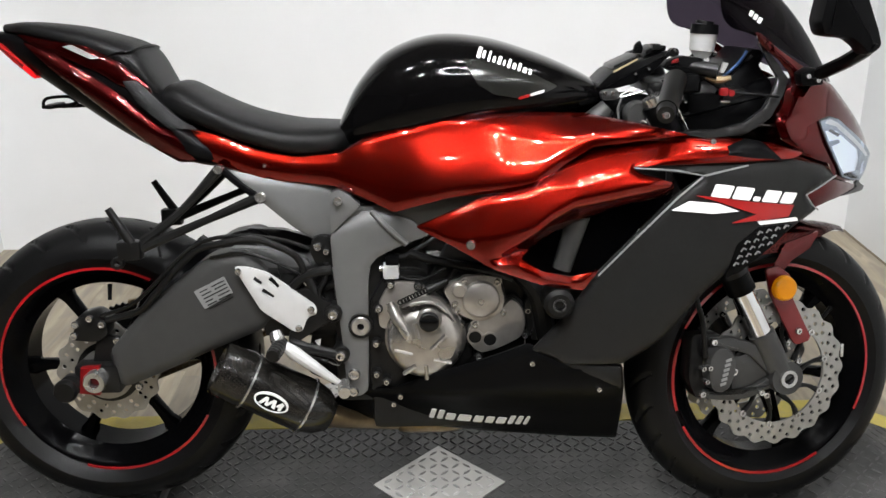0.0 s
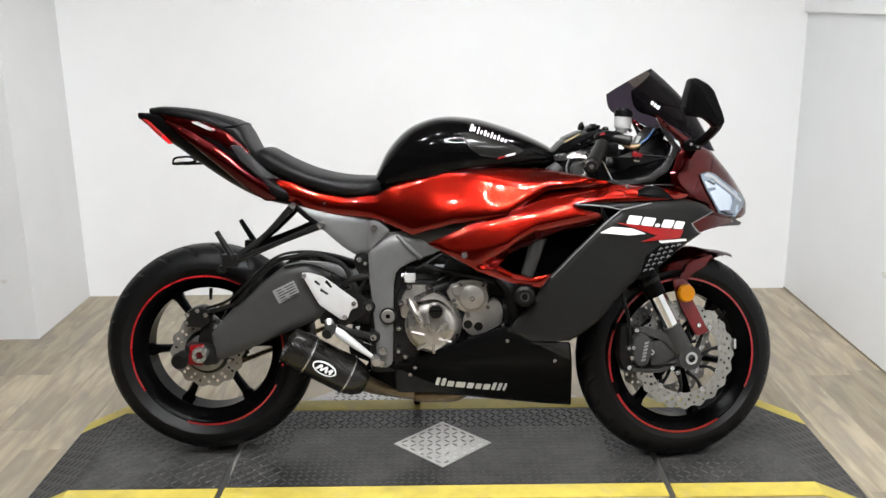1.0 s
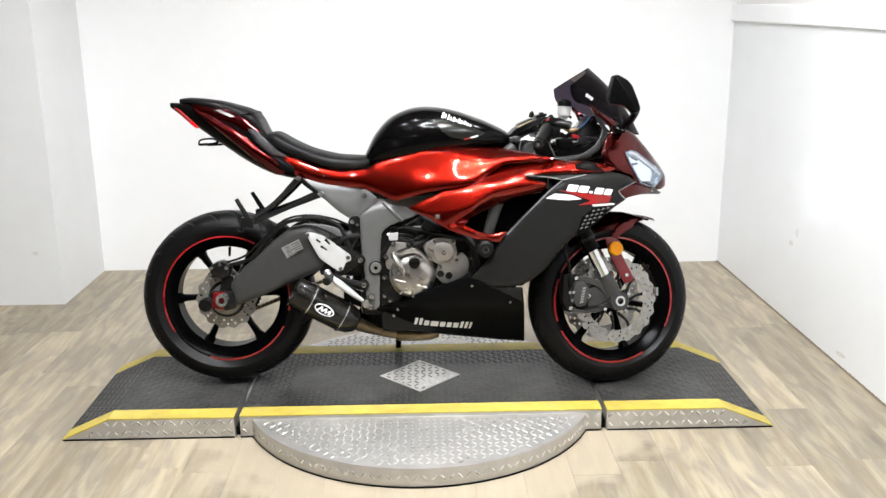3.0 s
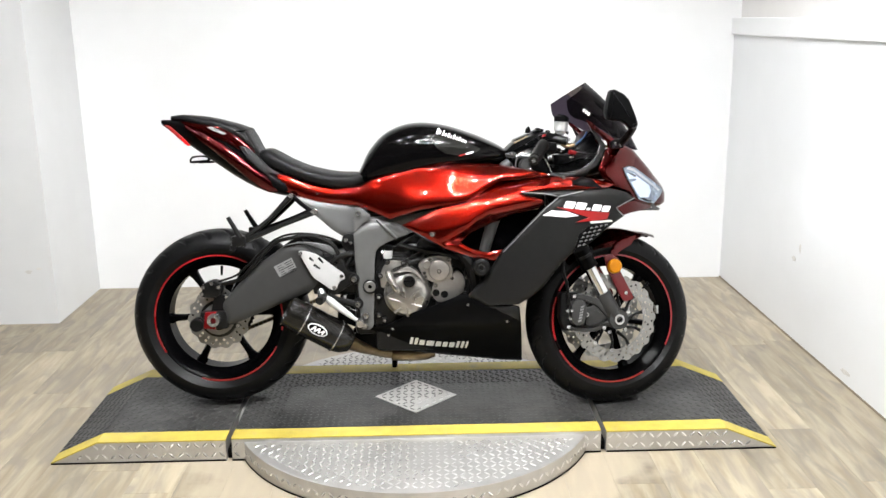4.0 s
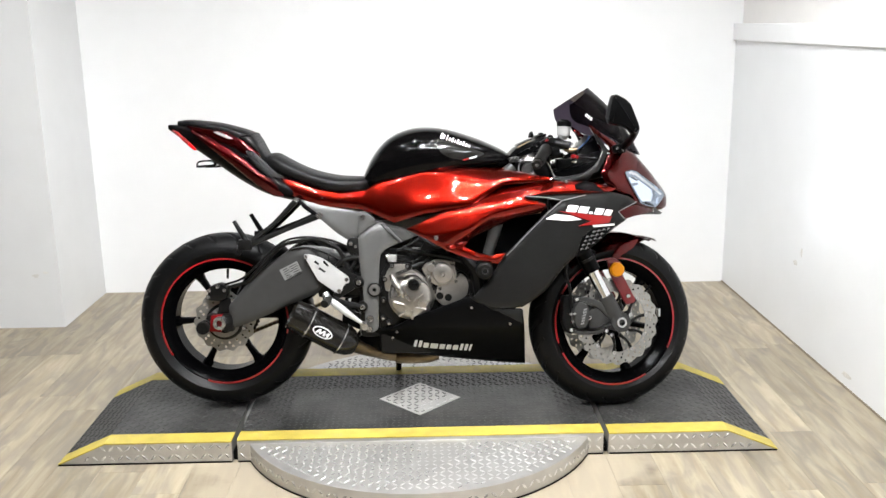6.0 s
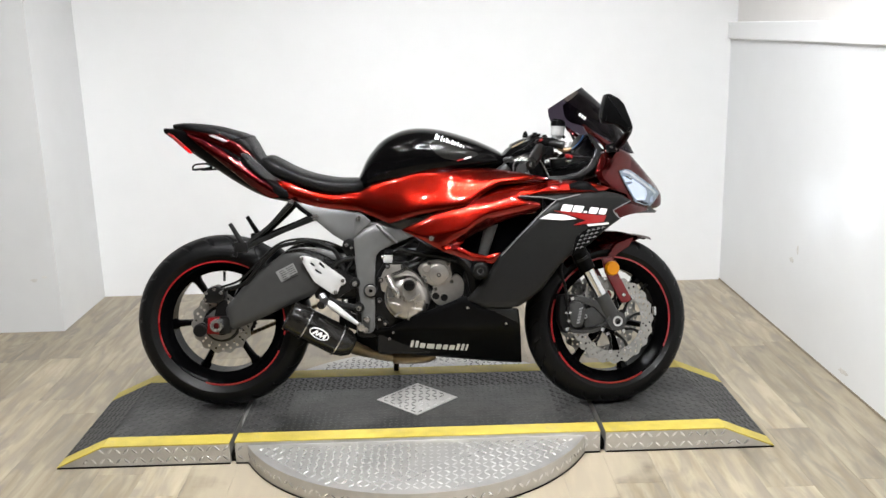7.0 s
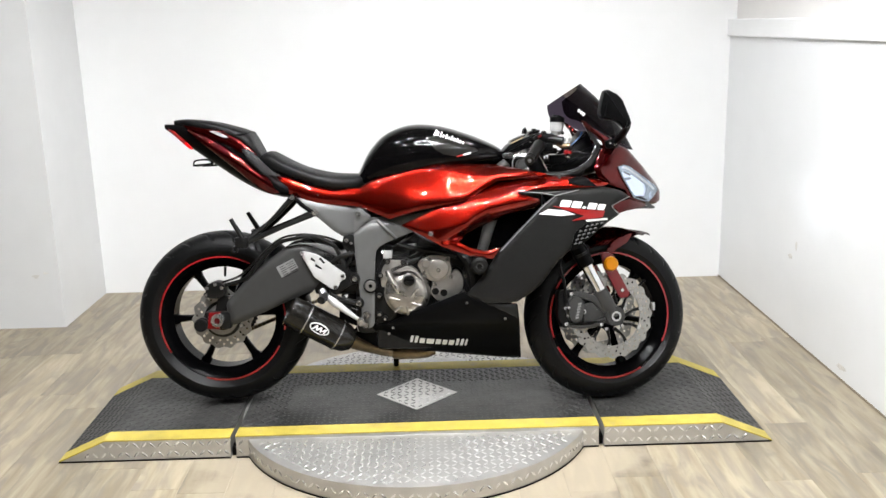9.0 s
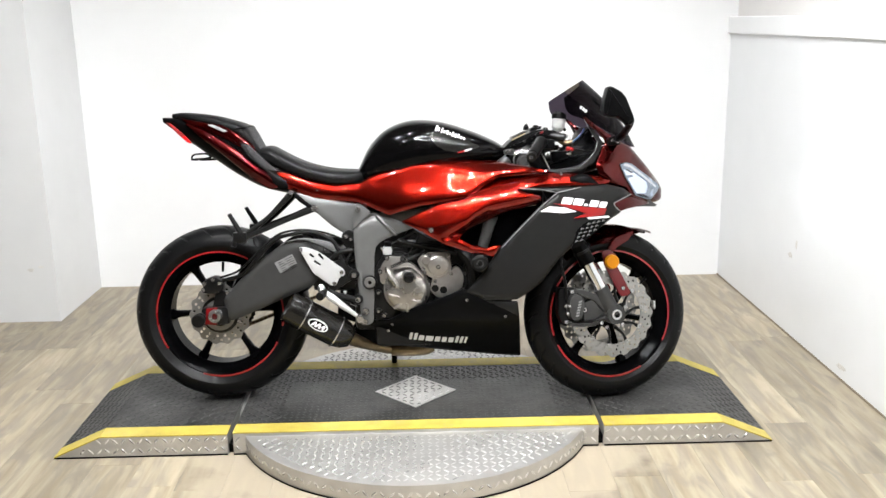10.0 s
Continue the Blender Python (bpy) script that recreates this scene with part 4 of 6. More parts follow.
part("brake_hose", tube([(-.67, -.12, .445), (-.60, -.125, .465), (-.56, -.14, .505), (-.48, -.14, .585), (-.412, -.15, .606), (-.36, -.15, .612), (-.314, -.15, .597), (-.28, -.15, .576), (-.263, -.15, .542)], 0.007), M_RUBBER, arm)
part("brake_hose", tube([(-.68, -.12, .455), (-.62, -.125, .475), (-.57, -.142, .515), (-.48, -.142, .597), (-.40, -.145, .618), (-.31, -.13, .605), (-.24, -.12, .575)], 0.004), M_RUBBER, arm)
# hugger
bm = bmesh.new()
rows = []
for k in range(19):
    a = radians(14 + 40 * k / 18)
    rr = 0.328
    rows.append([bm.verts.new((RX + (rr - 0.025 * (abs(y) / 0.085) ** 2.5) * math.cos(a), y, RZ + (rr - 0.025 * (abs(y) / 0.085) ** 2.5) * math.sin(a))) for y in (-.098, -.085, -.05, 0, .05, .085, .098)])
for p, q in zip(rows, rows[1:]):
    for j in range(6):
        bm.faces.new((p[j], p[j + 1], q[j + 1], q[j]))
bmesh.ops.solidify(bm, geom=bm.faces[:], thickness=0.004)
part("hugger", bm, M_BLACK, bike, "black rear tyre hugger")

# frame, engine
frame_part = sub("frame")
sheet("spar_upper", [(-.21, .665), (-.105, .672), (-.03, .675), (.13, .70), (.16, .66), (.05, .635), (-.02, .612), (-.062, .600), (-.125, .66), (-.195, .64)], -0.148, M_FRAME, frame_part, thick=0.035, roll=0.004, rad=.008, corner=0.006)


def pivot_y(x, z):
    """A flat upright, its top facet folded inwards along a crease that rises forwards."""
    crease = .618 + (x + .21) * .28
    return -.157 + .42 * max(0.0, z - crease)


sheet("pivot_plate", [(-.211, .614), (-.170, .662), (-.130, .664), (-.086, .655), (-.05, .643), (-.021, .612), (-.067, .597), (-.122, .571), (-.137, .553), (-.142, .52), (-.146, .39), (-.150, .295), (-.165, .283), (-.192, .283), (-.196, .385), (-.203, .47), (-.208, .525)],
      pivot_y, M_FRAME, frame_part, thick=0.04, roll=0.004, rad=0.010, corner=0.006)
sheet("subframe_wing", [(-.42, .745), (-.33, .725), (-.254, .718), (-.19, .712), (-.185, .64), (-.210, .602), (-.247, .602), (-.285, .627), (-.335, .672), (-.40, .715)], lambda x, z: -.128 + .10 * max(0.0, z - .66), M_FRAME, frame_part, thick=0.03, roll=0.006, rad=.02, corner=0.010)
sheet("lug_plate", [(-.208, .70), (-.190, .706), (-.172, .695), (-.150, .675), (-.168, .657), (-.209, .619)], -0.158, M_FRAME, frame_part, thick=0.03, roll=0.002, rad=.006, corner=0.006)
sheet("bracket_lug", [(-.249, .606), (-.232, .615), (-.212, .612), (-.208, .55), (-.226, .538), (-.243, .557), (-.254, .582)], -0.142, M_DARKMETAL, frame_part, thick=.03, roll=.003, rad=.008, corner=.008)
part("weld_rib", tube([(-.130, -.152, .662), (-.098, -.162, .630), (-.064, -.160, .597)], 0.0055), M_FRAME, frame_part)
part("headstock_beam", box(-0.05, 0.45, -0.12, 0.12, 0.60, 0.80, 0.03), M_DARKMETAL, frame_part)
part("inner_frame", box(-0.215, -0.10, -0.135, 0.135, 0.26, 0.68, 0.02), M_DARKMETAL, frame_part)
part("shock_linkage", prism(rounded([(-.285, .30), (-.13, .24), (-.13, .45), (-.26, .45)], .02), -.07, .07, "y", .008), M_DARKMETAL, frame_part)
part("shock_absorber", rod((-.25, -.02, .33), (-.20, -.02, .66), .032), M_DARKMETAL, frame_part)
part("seat_rail", prism([(-.50, .765), (-.40, .735), (-.18, .70), (-.18, .80), (-.45, .80)], -0.09, 0.09, "y", 0.01), M_DARKMETAL, frame_part)
for x, y, z, r in ((-.192, -.160, .685, .0095), (-.237, -.144, .593, .0085), (-.221, -.144, .583, .0065), (-.212, -.166, .461, .0105), (-.201, -.166, .375, .0105), (-.176, -.162, .334, .013), (-.179, -.162, .298, .011)):
    bolt(x, y, z, r, frame_part, h=.009)
for x, z in ((-.212, .461), (-.201, .375)):
    part("bolt_lug", turned([(0, -.166), (.016, -.166), (.018, -.162), (.018, -.13), (0, -.13)], n=24, centre=(x, 0, z)), M_DARKMETAL, frame_part)
part("pivot_ring", turned([(.020, -.164), (.0245, -.164), (.0245, -.155), (.020, -.155)], n=32, centre=(-.159, 0, .434)), M_DARKMETAL, frame_part)
part("pivot_nut", turned([(0.007, -0.168), (0.017, -0.168), (0.0195, -0.165), (0.0195, -0.155), (0.007, -0.155)], n=30, centre=(-0.159, 0, 0.434)), M_ALU, frame_part)
part("pivot_bore", turned([(0, -.162), (.0075, -.162), (.0075, -.156), (0, -.156)], n=16, centre=(-.159, 0, .434)), M_BLACK, frame_part)

engine = sub("engine")
part("crankcase", box(-0.145, 0.17, -0.140, 0.140, 0.20, 0.50, 0.02), M_DARKMETAL, engine)
part("cylinder_block", prism(rounded([(-.05, .48), (.19, .40), (.28, .60), (.05, .66)], 0.02), -0.145, 0.145, "y", 0.008), M_DARKMETAL, engine)
part("throttle_bodies", box(-.17, .16, -.115, .115, .47, .70, .02), M_SWING, engine)
for k, y in enumerate((-.105, -.038, .038, .105)):
    part("intake_stub", rod((-.03 + .004 * k, y, .60), (.05, y, .55), .026, .024), M_RUBBER, engine)
part("side_case", prism(rounded([(-.122, .430), (-.126, .470), (-.114, .498), (-.094, .524), (-.044, .520), (.008, .484), (.030, .455), (.045, .40), (-.02, .39), (-.09, .42)], .008), -.162, -.10, "y", .004), M_ENGINE, engine, "bronze-grey engine side case")
part("side_case_flange", prism(rounded([(-.142, .29), (-.146, .41), (-.137, .485), (-.11, .532), (-.04, .532), (.02, .495), (.05, .46), (.06, .36), (-.02, .29)], .008), -.150, -.09, "y", .003), M_DARKMETAL, engine)
cx, cz = -0.032, 0.408
part("clutch_cover", turned([(0.0, -0.209), (0.030, -0.2085), (0.054, -0.205), (0.066, -0.199), (0.073, -0.188), (0.077, -0.165), (0.080, -0.163), (0.080, -0.13), (0.0, -0.13)], n=72, centre=(cx, 0, cz)), M_CLUTCH, engine, "bronze-grey domed clutch cover")
for (xa, za), (xb, zb) in (((-.093, .398), (-.058, .389)), ((-.022, .399), (.007, .427)), ((-.017, .378), (.017, .370)), ((-.052, .366), (-.076, .349)), ((-.032, .366), (-.031, .337)), ((-.045, .42), (-.052, .452))):
    def dome(x, z):
        return -.208 + .16 * max(0.0, math.hypot(x - cx, z - cz) - .03) ** 1.4
    part("cover_rib", rod((xa, dome(xa, za), za), (xb, dome(xb, zb) + .001, zb), 0.0042, 0.0046, n=8), M_CLUTCH, engine)
part("cap_boss", turned([(0, -.209), (.021, -.209), (.025, -.204), (.027, -.17), (0, -.17)], n=28, centre=(-.024, 0, .456)), M_CLUTCH, engine)
part("oil_cap", turned([(0.0, -0.219), (0.016, -0.219), (0.0195, -0.216), (0.0195, -0.20), (0.0, -0.20)], n=28, centre=(-.024, 0, .457)), M_DARKMETAL, engine, "dark oil filler cap")
part("cap_grip", box(-.042, -.006, -0.224, -0.217, .4575, .4635, 0.0015), M_BLACK, engine)
part("clutch_lever_arm", tube([(-.094, -.188, .478), (-.082, -.200, .455), (-.067, -.207, .428), (-.060, -.204, .412)], [0.012, 0.0115, 0.0095, 0.004], n=14), M_CLUTCH, engine)
part("lever_cap", rod((-.0945, -.188, .479), (-.099, -.186, .489), .0095, .008), M_CLUTCH, engine)
part("clutch_bridge", prism(rounded([(-.085, .478), (-.065, .492), (-.030, .507), (-.008, .497), (.012, .478), (.031, .448), (.022, .446), (.002, .468), (-.02, .482), (-.05, .483), (-.072, .474)], .006), -.196, -.150, "y", .005), M_CLUTCH, engine)
part("bridge_rib", tube([(-.060, -.197, .486), (-.030, -.199, .491), (-.004, -.197, .483), (.020, -.190, .458)], .0035), M_CLUTCH, engine)
for k in range(9):
    x = -.078 + .006 * k
    part("clutch_spring_coil", turned([(.0035, -.0012), (.0060, -.0012), (.0060, .0012), (.0035, .0012)], n=12, centre=(x, -.199 + .0012 * k, .493 + .0024 * k)), M_DARKMETAL, engine)
part("cable_boot", rod((-.028, -.188, .513), (.012, -.178, .527), .011, .007), M_RUBBER, engine)
STARTER = [(.004, .507), (.018, .524), (.036, .528), (.044, .535), (.071, .537), (.099, .534), (.113, .526), (.118, .508), (.124, .484), (.117, .456), (.104, .446), (.090, .441), (.062, .444), (.040, .454), (.020, .474), (.012, .492)]
part("starter_cover", prism(rounded(STARTER, .010), -.176, -.12, "y", .004), M_ENGINE, engine, "bronze-grey lobed engine side cover")
part("starter_dome", turned([(0.0, -0.189), (.030, -0.189), (.0345, -0.186), (.037, -0.178), (.0375, -0.16), (0.0, -0.16)], n=56, centre=(.077, 0, .489)), M_ENGINE, engine)
part("starter_lobe", turned([(0.0, -0.186), (.012, -0.186), (.0155, -0.182), (.0165, -0.16), (0.0, -0.16)], n=32, centre=(.036, 0, .508)), M_ENGINE, engine)
part("starter_gasket", prism(rounded([(.064 + (x - .064) * 1.07, .489 + (z - .489) * 1.07) for x, z in STARTER], .010), -.162, -.11, "y", .002), M_DARKMETAL, engine)
part("cover_centre", turned([(0.004, -0.190), (.007, -0.190), (.008, -0.186), (.004, -0.186)], n=20, centre=(.077, 0, .486)), M_ALU, engine)
part("pulser_cover", prism(rounded([(.050, .432), (.085, .452), (.118, .468), (.136, .490), (.158, .470), (.166, .441), (.158, .408), (.107, .383), (.074, .375), (.054, .394)], .014), -.176, -.12, "y", .006), M_ENGINE, engine, "bronze-grey lower engine cover")
part("pulser_gasket", prism(rounded([(.044, .43), (.118, .478), (.136, .498), (.165, .474), (.173, .441), (.164, .403), (.107, .376), (.074, .366), (.048, .39)], .014), -.160, -.11, "y", .003), M_DARKMETAL, engine)
for x, z, r in ((.065, .411, .0125), (.094, .405, .0125)):
    part("cover_plug_ring", turned([(r, -.1785), (r + .0035, -.1785), (r + .0035, -.17), (r, -.17)], n=24, centre=(x, 0, z)), M_ENGINE, engine)
    part("cover_plug", turned([(0, -.1775), (r * .9, -.1775), (r, -.1765), (r, -.16), (0, -.16)], n=24, centre=(x, 0, z)), M_RUBBER, engine)
for x, z in ((.046, .524), (.109, .522), (.027, .480), (.031, .466), (.066, .436), (.121, .460)):
    part("cover_boss", turned([(0, -.172), (.0095, -.172), (.011, -.12), (0, -.12)], n=16, centre=(x, 0, z)), M_ENGINE, engine)
    bolt(x, -.172, z, .0066, engine, h=.010)
for x, z in ((.169, .460), (.163, .409), (.072, .366), (.038, .434), (-.098, .518), (-.044, .514), (-.123, .470), (-.130, .398), (-.131, .334), (.006, .478), (-.112, .318)):
    part("case_boss", turned([(0, -.165), (.009, -.165), (.0105, -.11), (0, -.11)], n=16, centre=(x, 0, z)), M_DARKMETAL, engine)
    bolt(x, -.165, z, .0064, engine, h=.009)
part("connector", box(-.112, -.080, -.165, -.125, .528, .556, .006), M_CLOUD, engine, "white plastic connector")
part("connector_cap", box(-.106, -.080, -.163, -.130, .556, .574, .004), M_BLACK, engine)
part("connector_plug", rod((-.118, -.155, .549), (-.105, -.155, .548), .007), M_ALU, engine)
part("connector", box(-.028, .004, -.135, -.11, .548, .574, .005), M_GREYDECAL, engine, "grey plastic connector")
for pts, r in (([(-.06, -.14, .575), (-.02, -.15, .564), (.04, -.155, .552), (.09, -.17, .545), (.14, -.175, .53)], .0085), ([(.01, -.14, .555), (.06, -.16, .538), (.09, -.165, .555), (.13, -.165, .60)], .0055),
               ([(-.085, -.16, .535), (-.05, -.165, .527), (-.02, -.165, .533), (.01, -.16, .548)], .0028), ([(.135, -.155, .56), (.185, -.172, .50), (.205, -.17, .41)], .021),
               ([(-.24, -.13, .50), (-.20, -.14, .52), (-.14, -.14, .54)], .008), ([(.0, -.13, .61), (.06, -.145, .58), (.12, -.15, .60)], .010),
               ([(-.13, -.12, .59), (-.08, -.135, .565), (-.03, -.13, .59), (.02, -.12, .62)], .006), ([(-.10, -.15, .54), (-.07, -.158, .55), (-.03, -.15, .542)], .0025),
               ([(.165, -.15, .47), (.185, -.165, .44), (.182, -.165, .40)], .006), ([(.02, -.155, .50), (.012, -.16, .52), (.03, -.16, .545)], .004)):
    part("hose", tube(pts, r), M_RUBBER, engine)
part("heat_fin_block", box(.150, .240, -.150, -.06, .560, .645, .004), M_WHITEPLATE, engine, "pale drilled heat shield")
for x, z in ((.20, .59), (.222, .588), (.205, .615), (.228, .612), (.212, .635)):
    part("shield_hole", turned([(0, -.1515), (.005, -.1515), (.005, -.148), (0, -.148)], n=10, centre=(x, 0, z)), M_BLACK, engine)
part("frame_slider", turned([(.009, -.292), (.021, -.292), (.028, -.284), (.029, -.235), (.022, -.225), (.022, -.12), (.009, -.12)], n=36, centre=(.214, 0, .509)), M_RUBBER, engine, "black frame slider puck")
part("slider_bolt", turned([(0, -.288), (.008, -.288), (.0088, -.285), (.0088, -.26), (0, -.26)], n=16, centre=(.214, 0, .509)), M_DARKMETAL, engine)
part("slider_ring", turned([(.0095, -.2935), (.0125, -.2935), (.0125, -.290), (.0095, -.290)], n=24, centre=(.214, 0, .509)), M_SWING, engine)
part("radiator", box(.30, .33, -.17, .17, .36, .66, .004), M_DARKMETAL, engine)
part("radiator_hose", tube([(.30, -.10, .62), (.24, -.15, .60), (.20, -.16, .54)], .018), M_RUBBER, engine)
part("engine_mount", prism(rounded([(.17, .40), (.235, .48), (.255, .56), (.21, .56), (.16, .48)], .015), -.17, -.10, "y", .005), M_DARKMETAL, engine)

# exhaust
can = sub("exhaust")
ax0, ax1 = Vector((-.440, -.168, .356)), Vector((-.258, -.140, .249))
axis = (ax1 - ax0).normalized()
u = axis.cross(Vector((0, 1, 0))).normalized()
w = axis.cross(u).normalized()


def can_ring(s, r, bm, n=18, sq=1.0):
    c = ax0 + axis * s
    out = []
    for k in range(n):
        a = 2 * math.pi * (k + 0.5) / n
        out.append(bm.verts.new(c + u * r * math.cos(a) + w * r * sq * math.sin(a)))
    return out


def can_loft(name, rows, mat, label="", n=18):
    bm = bmesh.new()
    rings = [can_ring(s, r, bm, n) for s, r in rows]
    for p, q in zip(rings, rings[1:]):
        for k in range(n):
            bm.faces.new((p[k], p[(k + 1) % n], q[(k + 1) % n], q[k]))
    bm.faces.new(rings[0])
    bm.faces.new(rings[-1])
    return part(name, bm, mat, can, label, sharp=25)


can_loft("muffler", [(0.055, .055), (.06, .056), (.19, .056), (.222, .048), (.245, .032)], M_CARBON, "dark carbon fibre muffler can")
can_loft("end_cap", [(.012, .036), (.012, .048), (-.004, .050), (.0, .053), (.05, .058), (.056, .057)], M_CARBON, "carbon fibre muffler end cap")
can_loft("strap", [(.060, .0565), (.061, .0590), (.065, .0590), (.066, .0565)], M_ALU, "polished strap")
can_loft("strap", [(.185, .0565), (.186, .0590), (.190, .0590), (.191, .0565)], M_ALU, "polished strap")
lc = ax0 + axis * 0.122 - w * 0.0 + Vector((0, -0.0585, 0.003))


def badge(name, pts, mat, d):
    bm = bmesh.new()
    f = [bm.verts.new(lc + axis * a + u * b + Vector((0, -d, 0))) for a, b in pts]
    g = [bm.verts.new(lc + axis * a + u * b + Vector((0, 0.014, 0))) for a, b in pts]
    bm.faces.new(f)
    n = len(pts)
    for i in range(n):
        bm.faces.new((f[i], g[i], g[(i + 1) % n], f[(i + 1) % n]))
    return part(name, bm, mat, can, smooth=False)


def oval(a, b, n=28):
    return [(a * math.cos(2 * math.pi * i / n), b * math.sin(2 * math.pi * i / n)) for i in range(n)]


badge("badge_ring", oval(.036, .018), M_WHITE, .0010)
badge("badge_field", oval(.032, .0145), M_BLACK, .0018)
badge("badge_mark", [(-.024, -.009), (-.014, .009), (-.008, .009), (-.006, -.002), (.002, .009), (.008, .009), (.012, -.009), (.004, -.009), (.003, .001), (-.004, -.009), (-.010, -.009), (-.011, .001), (-.017, -.009)], M_WHITE, .0024)
badge("badge_mark", [(.010, -.003), (.020, .009), (.026, .007), (.023, -.009), (.017, -.009), (.018, -.003)], M_WHITE, .0024)
part("mid_pipe", tube([tuple(ax0 + axis * .235), (-.20, -.105, .212), (-.16, -.07, .192), (-.12, -.04, .174), (-.08, -.02, .166)], [.026, .021, .019, .018, .020], n=14), M_PIPE, can, "heat-tinted steel exhaust pipe")
hull("collector_box", [(-.10, .150, .180, .030, .165), (-.085, .138, .195, .05, .165), (.02, .138, .195, .05, .165), (.06, .15, .19, .035, .17)], M_PIPE, can, label="heat-tinted steel exhaust collector")

# foot rests, brake pedal
rest = sub("rider_footrest")
sheet("heel_plate", [(-.400, .560), (-.375, .560), (-.335, .547), (-.245, .480), (-.243, .46), (-.262, .455), (-.275, .424), (-.290, .425), (-.352, .470)], -0.162, M_WHITEPLATE, rest, thick=0.005, roll=0.002, rad=0.008, corner=0.008,
      holes=[[(-.365, .532), (-.350, .522), (-.346, .528), (-.360, .540)], [(-.335, .532), (-.318, .515), (-.313, .520), (-.328, .540)], [(-.350, .508), (-.328, .495), (-.324, .500), (-.345, .516)]], both=True, label="brushed silver heel guard plate")
for x, z in ((-.254, .472), (-.280, .434), (-.39, .552)):
    bolt(x, -0.166, z, 0.007, rest)
part("hanger", prism(rounded([(-.315, .495), (-.262, .515), (-.222, .485), (-.206, .470), (-.206, .452), (-.225, .440), (-.285, .402), (-.305, .400), (-.300, .425), (-.275, .440)], 0.008), -0.160, -0.146, "y", 0.004), M_DARKMETAL, rest)
part("hanger_arm", tube([(-.300, -.158, .402), (-.262, -.160, .389), (-.201, -.160, .374)], [.013, .010, .011]), M_DARKMETAL, rest)
part("footpeg", rod((-.316, -.165, .405), (-.325, -.222, .398), .014, .013, n=18), M_DARKMETAL, rest, "dark knurled footpeg")
for k in range(5):
    part("peg_groove", turned([(.0125, -.0015), (.0148, -.0015), (.0148, .0015), (.0125, .0015)], n=18, centre=(-.3175 - .0016 * k, -.176 - .010 * k, .4035 - .0012 * k)), M_SWING, rest)
part("peg_mount", tube([(-.328, -.160, .425), (-.322, -.168, .412), (-.312, -.170, .400)], [.012, .015, .011]), M_ALU, rest, "aluminium peg mount")
part("brake_pedal", tube([(-.312, -.170, .403), (-.290, -.174, .386), (-.250, -.176, .355), (-.205, -.176, .321)], [.009, .0135, .011, .006]), M_WHITEPLATE, rest, "bright aluminium brake pedal")
part("pedal_tip", rod((-.197, -.165, .316), (-.192, -.212, .314), .0115, n=18), M_ALU, rest, "ribbed pedal tip")
for k in range(4):
    part("tip_groove", turned([(.0105, -.0018), (.0125, -.0018), (.0125, .0018), (.0105, .0018)], n=16, centre=(-.196 + .001 * k, -.172 - .010 * k, .316)), M_BOLT, rest)
part("return_spring", rod((-.272, -.155, .374), (-.228, -.157, .360), .0055), M_DARKMETAL, rest)
part("spring_hook", tube([(-.228, -.157, .360), (-.215, -.158, .354), (-.204, -.158, .352)], .002), M_ALU, rest)
part("switch_tab", prism([(-.252, .402), (-.240, .405), (-.243, .388)], -.152, -.148, "y"), M_WHITEPLATE, rest)
part("pushrod", rod((-.258, -.150, .395), (-.256, -.150, .382), .004), M_ALU, rest)
part("master_cylinder", rod((-.262, -.148, .535), (-.236, -.148, .475), .012), M_DARKMETAL, rest)
part("master_nut", rod((-.268, -.150, .533), (-.258, -.152, .520), .008, n=6), M_BOLT, rest)
part("reservoir_hose", tube([(-.300, -.15, .500), (-.275, -.152, .528), (-.245, -.152, .543), (-.212, -.150, .547)], .0095), M_RUBBER, rest)
part("reservoir_hose", tube([(-.235, -.15, .47), (-.238, -.155, .505), (-.225, -.15, .53), (-.222, -.145, .56)], .005), M_RUBBER, rest)
prest = sub("passenger_footrest")
for s in (-1, 1):
    part("stay", tube([(-.421, s * .115, .745), (-.50, s * .13, .665), (-.585, s * .145, .60)], [.011, .0075, .011], n=8), M_DARKMETAL, prest)
    part("stay", tube([(-.343, s * .12, .690), (-.45, s * .135, .648), (-.585, s * .145, .595)], [.012, .008, .011], n=8), M_DARKMETAL, prest)
    part("stay_brace", tube([(-.345, s * .122, .685), (-.385, s * .118, .715), (-.415, s * .116, .742)], .008, n=8), M_BLACK, prest)
    part("peg_joint", box(-.620, -.575, s * .15 - .014, s * .15 + .014, .578, .615, .005), M_DARKMETAL, prest)
    part("folded_peg", rod((-.590, s * .155, .605), (-.632, s * .15, .678), .010, .007), M_DARKMETAL, prest)
    part("peg_ring", turned([(.006, -.008), (.012, -.008), (.012, .008), (.006, .008)], n=14, centre=(-.622, s * .155, .572)), M_DARKMETAL, prest)
    bolt(-.421, s * .128, .745, .010, prest)
    bolt(-.343, s * .134, .690, .012, prest)

# side stand on the far side
ss = sub("side_stand")
part("leg", tube([(-.085, .12, .27), (-.092, .21, .14), (-.098, .292, .026)], [.013, .011, .011]), M_BLACK, ss)
part("foot", box(-.118, -.078, .268, .318, .012, .030, .004), M_BLACK, ss)

